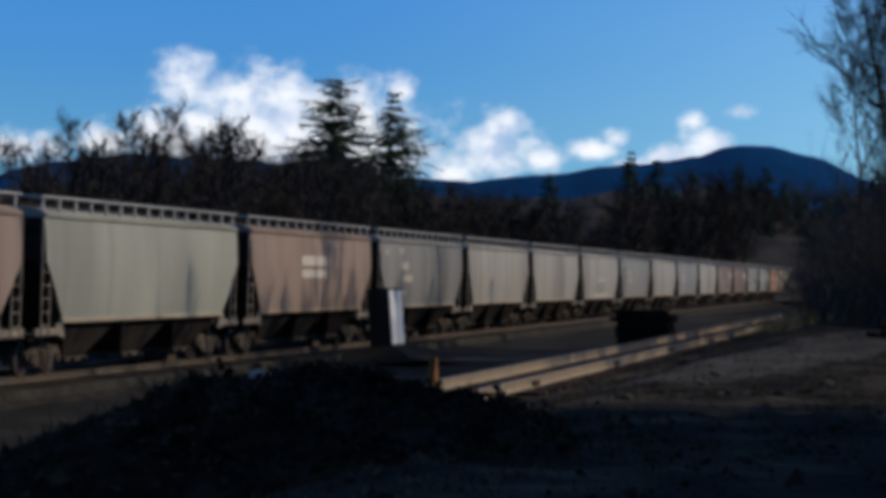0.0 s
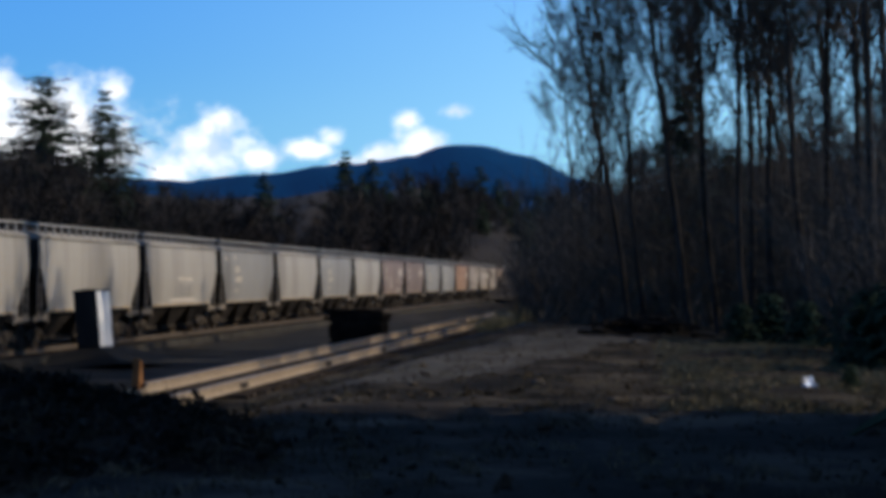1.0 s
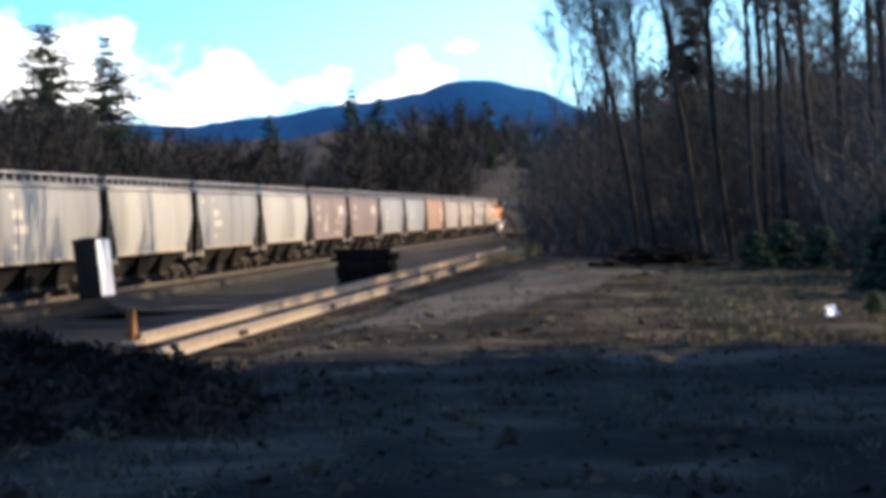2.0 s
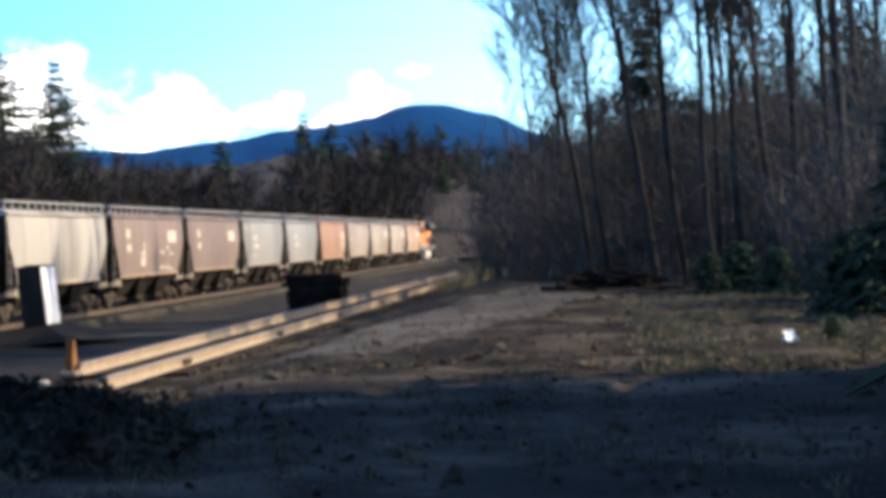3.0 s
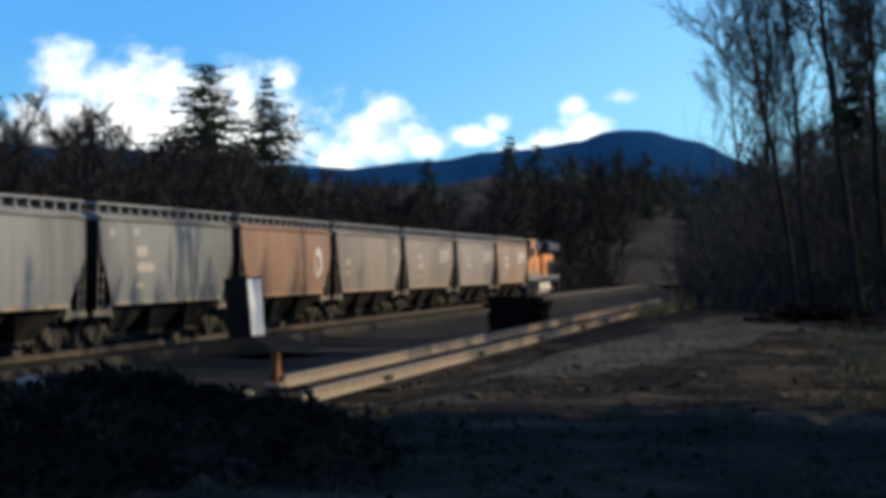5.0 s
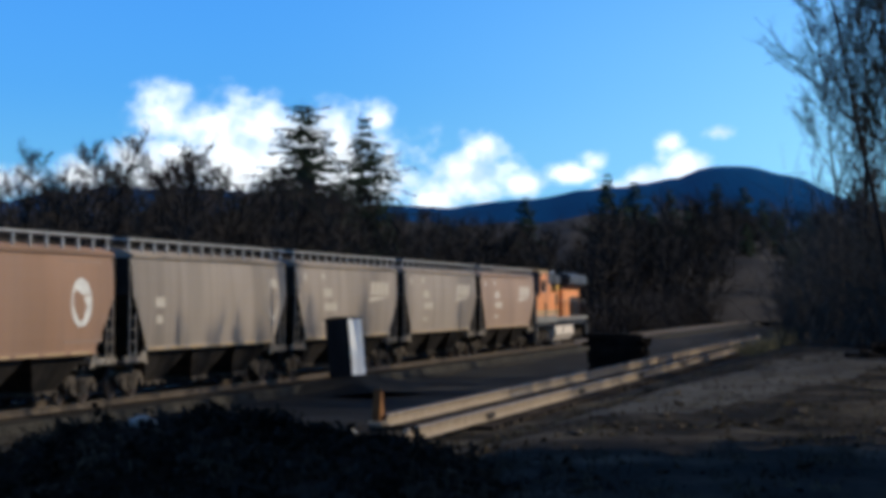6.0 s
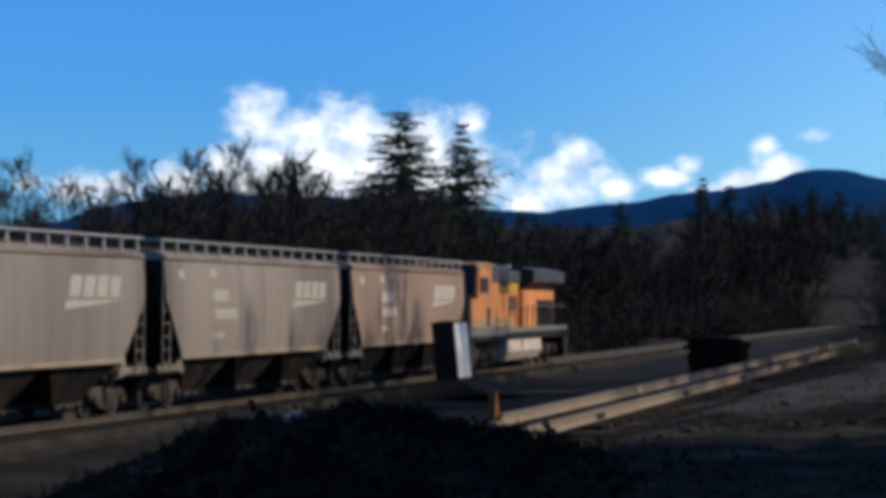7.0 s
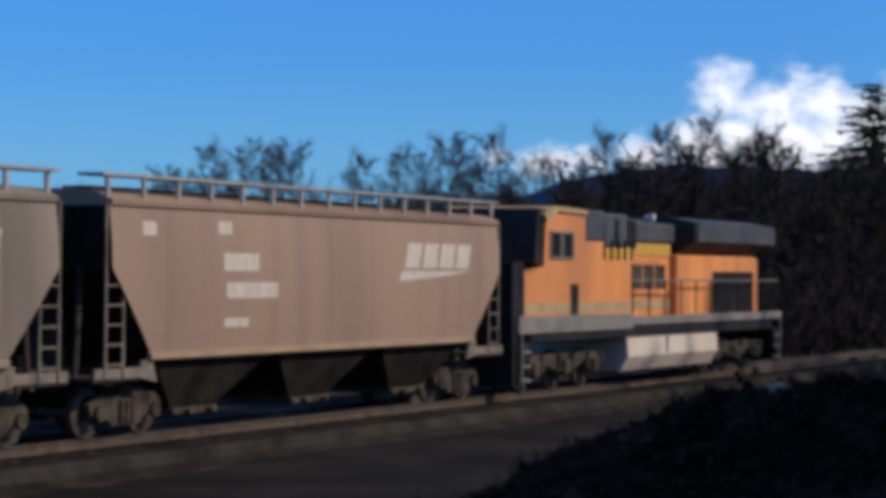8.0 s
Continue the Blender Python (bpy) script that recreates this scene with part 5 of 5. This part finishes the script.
def sleeper_stack():
    ob = thing("sleeper_stack", "stack of black creosoted sleepers between the tracks", "sleeper stack", pose(-14.35, 111.0, -0.42, 0, 0, 0))
    for layer in range(9):
        for k in range(6 if layer < 6 else 11 - layer):
            s = box(bmesh.new(), -1.3, 1.3, -0.12, 0.12, -0.095, 0.095, 0.012)
            o = part("sleeper", s, M["soot"], ob)
            o.location = (random.uniform(-0.1, 0.1) * (1 + layer / 3), -0.7 + 0.27 * k, 0.1 + 0.197 * layer)
            o.rotation_euler = (0, 0, random.uniform(-0.03, 0.03) * (1 + layer / 2))
    return ob


def rail_stop():
    ob = thing("wheel_stop", "rusty orange wheel stop at the end of the siding", "wheel stop", pose(SIDING_X - 0.92, 46.2, 0.5))
    part("post", prism(bmesh.new(), [(-0.16, 0), (0.34, 0), (0.16, 0.4), (0.07, 0.66), (-0.06, 0.72), (-0.13, 0.35)], "x", -0.075, 0.075), M["stop"], ob)
    part("brace", rod(bmesh.new(), (0, 0.7, 0.02), (0, 0.06, 0.45), 0.045), M["stop"], ob)
    part("shoe", box(bmesh.new(), -0.16, 0.16, -0.2, 0.5, 0.0, 0.09, 0.01), M["rail"], ob)
    return ob


def joint_bar(x, y):
    ob = thing("joint_bar", "dark bolted joint bar on the siding rail", "joint bar", pose(x, y, 0.5), group="joint bars on the siding")
    bm = box(bmesh.new(), 0.04, 0.085, -0.35, 0.35, 0.02, 0.15, 0.01)
    part("bar", bm, M["iron"], ob)
    for k in range(4):
        part("bolt", rod(bmesh.new(), (0.08, -0.26 + 0.17 * k, 0.09), (0.12, -0.26 + 0.17 * k, 0.09), 0.025, sides=6), M["iron"], ob)
    return ob


def mound():
    """A heap of dark tipped earth: a flat crown, a long straight slope down to the lower road and a shorter one to the yard."""
    n, verts, faces = 80, [], []
    cx, cy, turn = -7.2, 24.6, radians(15.5)
    for j in range(n + 1):
        for i in range(n + 1):
            u, v = -5.0 + 9.6 * i / n, -4.4 + 8.4 * j / n
            x = cx + u * math.cos(turn) - v * math.sin(turn)
            y = cy + u * math.sin(turn) + v * math.cos(turn)
            g = ground_z(x, y)
            across = min(1.0, (u + 4.15 + 0.3 * noise.noise((y * 0.6, 2, 0))) / 3.1) if u < 0 else min(1.0, (3.2 - u + 0.4 * noise.noise((y * 0.5, 9, 0))) / 2.8)
            along = min(1.0, (4.3 + v) / 3.6, (3.0 - v) / 2.6)
            k = max(0.0, min(across, along) - 0.08 * (1 - abs(across - along)) ** 4)
            k = k + 0.06 * math.sin(math.pi * k)
            rough = 0.1 * noise.noise((x * 1.3, y * 1.3, 4)) + 0.06 * noise.noise((x * 4, y * 4, 1)) + 0.04 * noise.noise((x * 9, y * 9, 2))
            verts.append((x, y, g + (1.88 - g) * k + rough * smooth(0.0, 0.25, k) - 0.06))
    w = n + 1
    for j in range(n):
        for i in range(n):
            faces.append((j * w + i, j * w + i + 1, (j + 1) * w + i + 1, (j + 1) * w + i))
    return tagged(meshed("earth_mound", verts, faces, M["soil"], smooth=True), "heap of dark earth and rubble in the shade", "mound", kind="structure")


relay_cabinet()
sleeper_stack()
rail_stop()
for y in (49.0, 62.0, 75.0, 88.0):
    joint_bar(SIDING_X + 0.755, y)
MOUND = mound()


# ---- loose stones, weeds and scrap ----
def tuft_mesh(name, label, seed, spots, blades, height, material, category, wide=0.012):
    """Dead stalks and weeds in tufts: spots of (x, y, z, size)."""
    rg = np.random.default_rng(seed)
    segs = []
    for x, y, z, size in spots:
        for _ in range(blades):
            p = np.array([x + rg.normal(0, 0.12 * size), y + rg.normal(0, 0.12 * size), z - 0.03])
            stick_line(rg, segs, p, np.array([rg.normal(0, 0.5), rg.normal(0, 0.5), 1.0]), height * size * rg.uniform(0.4, 1.2), wide, wide * 0.3, 2, 0.25, -0.1)
    return tagged(meshed(name, *tubes(segs, 3), material), label, category, kind="stuff")


def mound_z(x, y):
    hit, p, n_, i_ = MOUND.ray_cast(Vector((x, y, 9)), Vector((0, 0, -1)))
    return p.z if hit else None


def rubble(name, label, seed, spots, material):
    """Many small angular stones, joined: spots of (x, y, z, size)."""
    rg = np.random.default_rng(seed)
    base = np.array([(1, 0, 0), (-1, 0, 0), (0, 1, 0), (0, -1, 0), (0, 0, 1), (0, 0, -1)], float)
    tri = [(0, 2, 4), (2, 1, 4), (1, 3, 4), (3, 0, 4), (2, 0, 5), (1, 2, 5), (3, 1, 5), (0, 3, 5)]
    verts, faces = [], []
    for x, y, z, size in spots:
        o = len(verts)
        q = base * rg.uniform(0.5, 1.1, (6, 3)) * np.array([1, 1, 0.7]) * size + rg.normal(0, 0.25 * size, (6, 3))
        verts += [tuple(np.array((x, y, z)) + v) for v in q]
        faces += [tuple(o + i for i in f) for f in tri]
    return tagged(meshed(name, verts, faces, material), label, "stones", kind="stuff")


rg = np.random.default_rng(91)
spots, leaves, lumps = [], [], []
while len(spots) < 520:
    x, y = rg.uniform(-12, -2.5), rg.uniform(20, 29)
    z = mound_z(x, y)
    if z is not None:
        spots.append((x, y, z, rg.uniform(0.4, 1.1)))
tuft_mesh("dead_weeds", "dead weed stalks over the dark earth mound", 92, spots, 7, 0.3, M["weed"], "weeds", 0.007)
while len(lumps) < 2200:
    x, y = rg.uniform(-12, -2.5), rg.uniform(20, 29)
    z = mound_z(x, y)
    if z is not None:
        lumps.append((x, y, z, abs(rg.normal(0, 0.05)) + 0.025))
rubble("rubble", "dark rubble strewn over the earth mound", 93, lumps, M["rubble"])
lumps = []
for _ in range(9000):
    y = 12 + 90 * rg.random() ** 1.6
    x = rg.uniform(-13, 7)
    lumps.append((x, y, ground_z(x, y), abs(rg.normal(0, 0.022)) + 0.012))
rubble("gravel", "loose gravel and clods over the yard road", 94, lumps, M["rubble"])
spots = []
for _ in range(2600):
    y = 14 + 80 * rg.random() ** 1.3
    x = rg.uniform(-12, 7)
    if noise.noise((x * 0.35, y * 0.2, 8)) > 0.02 or x > 3.5 + 0.02 * y:
        spots.append((x, y, ground_z(x, y), rg.uniform(0.4, 1.0)))
# dry grass patch whose sunlight is painted in as a paler colour
patch = []
for _ in range(1500):
    y = rg.uniform(33, 74)
    x = rg.uniform(0.2, 1.0 + 0.085 * y)
    if noise.noise((x * 0.5, y * 0.25, 12)) > -0.12:
        patch.append((x, y, ground_z(x, y), rg.uniform(0.4, 1.0)))
tuft_mesh("dry_grass", "dry grass coloured paler for sunlight along the edge of the yard road", 106, patch, 11, 0.22, M["litgrass"], "grass", 0.013)
rough = []
for _ in range(2400):
    y = 11 + 34 * rg.random() ** 1.2
    x = rg.uniform(-9, 6)
    if noise.noise((x * 0.5, y * 0.3, 3)) > -0.05:
        rough.append((x, y, ground_z(x, y), rg.uniform(0.4, 1.0)))
tuft_mesh("low_weeds", "low dark weeds scattered over the yard road", 104, rough, 6, 0.16, M["weed"], "weeds", 0.012)
lumps = []
for _ in range(1500):
    y = 11 + 45 * rg.random() ** 1.3
    x = rg.uniform(-9, 6)
    if noise.noise((x * 0.4, y * 0.25, 6)) > 0.0:
        lumps.append((x, y, ground_z(x, y), abs(rg.normal(0, 0.05)) + 0.03))
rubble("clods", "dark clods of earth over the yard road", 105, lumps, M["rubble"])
tuft_mesh("dry_grass", "patchy dry grass and weeds on the yard road", 95, spots, 9, 0.2, M["grass"], "grass", 0.008)


def brush_heap():
    """A low heap of dark cut branches under the trees."""
    rg = np.random.default_rng(97)
    ob = thing("brush_heap", "low heap of dark cut branches under the tall trees", "brush heap", pose(-0.2, 77.5, ground_z(-0.2, 77.5)))
    for _ in range(110):
        a = rg.uniform(-1.2, 1.2)
        x, y = rg.normal(0, 0.75), rg.normal(0, 0.5)
        z = 0.08 + rg.random() * 0.55 * max(0.0, 1 - (x / 1.6) ** 2)
        h = rg.uniform(0.25, 0.7)
        part("branch", rod(bmesh.new(), (x - h * math.cos(a), y - h * math.sin(a), z), (x + h * math.cos(a), y + h * math.sin(a), z + rg.normal(0, 0.1)), rg.uniform(0.04, 0.1), 0.03, sides=6), M["soot"], ob)
    return ob


def stone(name, label, x, y, z, size, seed, material):
    rg = np.random.default_rng(seed)
    bm = bmesh.new()
    bmesh.ops.create_icosphere(bm, subdivisions=2, radius=size)
    for v in bm.verts:
        v.co *= 1 + 0.3 * noise.noise(v.co * 6 + Vector((seed, 0, 0)))
        v.co.z *= 0.6
    ob = part(name, bm, material)
    ob.location = (x, y, z + 0.25 * size)
    ob.rotation_euler = (0, 0, rg.uniform(0, 6))
    return tagged(ob, label, "stone")


def crumpled_tin():
    """A bent scrap of shiny sheet metal that catches the sun."""
    ob = thing("scrap_tin", "crumpled scrap of shiny tin lying by the road", "scrap metal", pose(2.72, 39.9, ground_z(2.72, 39.9)))
    n = Vector((0.555, -0.65, 0.52)).normalized()
    u = n.cross(Vector((0, 0, 1))).normalized()
    v = n.cross(u)
    bm = bmesh.new()
    pts = []
    for j in range(4):
        for i in range(4):
            bend = 0.02 * math.sin(2.1 * i + j)
            pts.append(bm.verts.new(Vector((0, 0, 0.1)) + u * (i - 1.5) * 0.075 + v * (j - 1.5) * 0.065 + n * bend))
    for j in range(3):
        for i in range(3):
            bm.faces.new((pts[4 * j + i], pts[4 * j + i + 1], pts[4 * j + i + 5], pts[4 * j + i + 4]))
    bmesh.ops.solidify(bm, geom=bm.faces[:], thickness=0.004)
    part("sheet", bm, M["tin"], ob)
    bm = bmesh.new()
    rod(bm, (-0.12, 0.05, 0.03), (0.14, 0.02, 0.035), 0.04, 0.035, sides=9)
    part("rolled_edge", bm, M["tin"], ob)
    return ob


brush_heap()
crumpled_tin()
for x, y, size, k in ((-7.75, 24.2, 0.16, 1), (-10.4, 19.5, 0.17, 2), (-10.9, 45.4, 0.1, 3)):
    z = mound_z(x, y)
    stone("pale_stone", "pale broken stone lying on dark earth", x, y, ground_z(x, y) if z is None else z, size, k, M["palestone"])
rg = np.random.default_rng(98)
for _ in range(9):
    x, y = rg.uniform(-5, 5.5), rg.uniform(22, 70)
    stone("loose_stone", "loose grey stone on the yard road", x, y, ground_z(x, y), rg.uniform(0.06, 0.14), int(rg.integers(100)), M["stone"])
spots = [(rg.normal(-7.6, 1.0), rg.normal(116, 4), 0, rg.uniform(1.5, 3.0)) for _ in range(60)]
spots = [(x, y, ground_z(x, y), s) for x, y, _, s in spots]
tuft_mesh("dry_grass", "tall yellowed grass where the siding ends", 99, spots, 16, 0.35, M["straw"], "grass", 0.02)


def bramble(name, label, seed, spots, material):
    """Arching canes with small folded leaves: spots of (x, y, z, size)."""
    rg = np.random.default_rng(seed)
    verts, faces, canes = [], [], []
    for x, y, z, size in spots:
        d = np.array([rg.normal(0, 1), rg.normal(0, 1), 1.1])
        for p, w_, _ in stick_line(rg, canes, np.array([x, y, z - 0.02]), d, 0.42 * size, 0.008, 0.004, 5, 0.2, -0.3):
            for _ in range(4):
                c = p + rg.normal(0, 0.06, 3)
                u = rg.normal(0, 1, 3)
                u /= np.linalg.norm(u)
                v = np.cross(u, rg.normal(0, 1, 3))
                v /= np.linalg.norm(v) + 1e-9
                n = np.cross(u, v)
                s = rg.uniform(0.035, 0.075)
                i = len(verts)
                verts += [tuple(c - u * s), tuple(c + v * s * 0.6 + n * s * 0.25), tuple(c + u * s), tuple(c - v * s * 0.6 + n * s * 0.25)]
                faces += [(i, i + 1, i + 2), (i, i + 2, i + 3)]
    a, b = tubes(canes, 3)
    o = len(verts)
    verts += [tuple(q) for q in a]
    faces += [tuple(k + o for k in f) for f in b]
    return tagged(meshed(name, verts, faces, material), label, "brambles", kind="stuff")


rg = np.random.default_rng(101)
spots = []
while len(spots) < 430:
    x, y = rg.normal(-6.3, 1.1), rg.uniform(21, 26)
    z = mound_z(x, y)
    if z is not None:
        spots.append((x, y, z, rg.uniform(0.25, 0.55)))
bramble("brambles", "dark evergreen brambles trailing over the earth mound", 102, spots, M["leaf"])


def motions():
    """The train rolls along the main line towards -y at a steady pace."""
    slack = ((0.0, 0.0), (1.0, 0.0), (2.0, 0.0), (3.0, 0.0), (4.0, 0.0), (5.0, 0.1), (6.0, 0.5), (7.0, 0.8), (7.5, 0.6), (8.0, 0.0))
    for ob, offset in TRAIN:
        walk(ob, [(t, pose(TRACK_X, 50.35 + 43.15 * (8.0 - t) + offset + k, 0)) for t, k in slack])


motions()
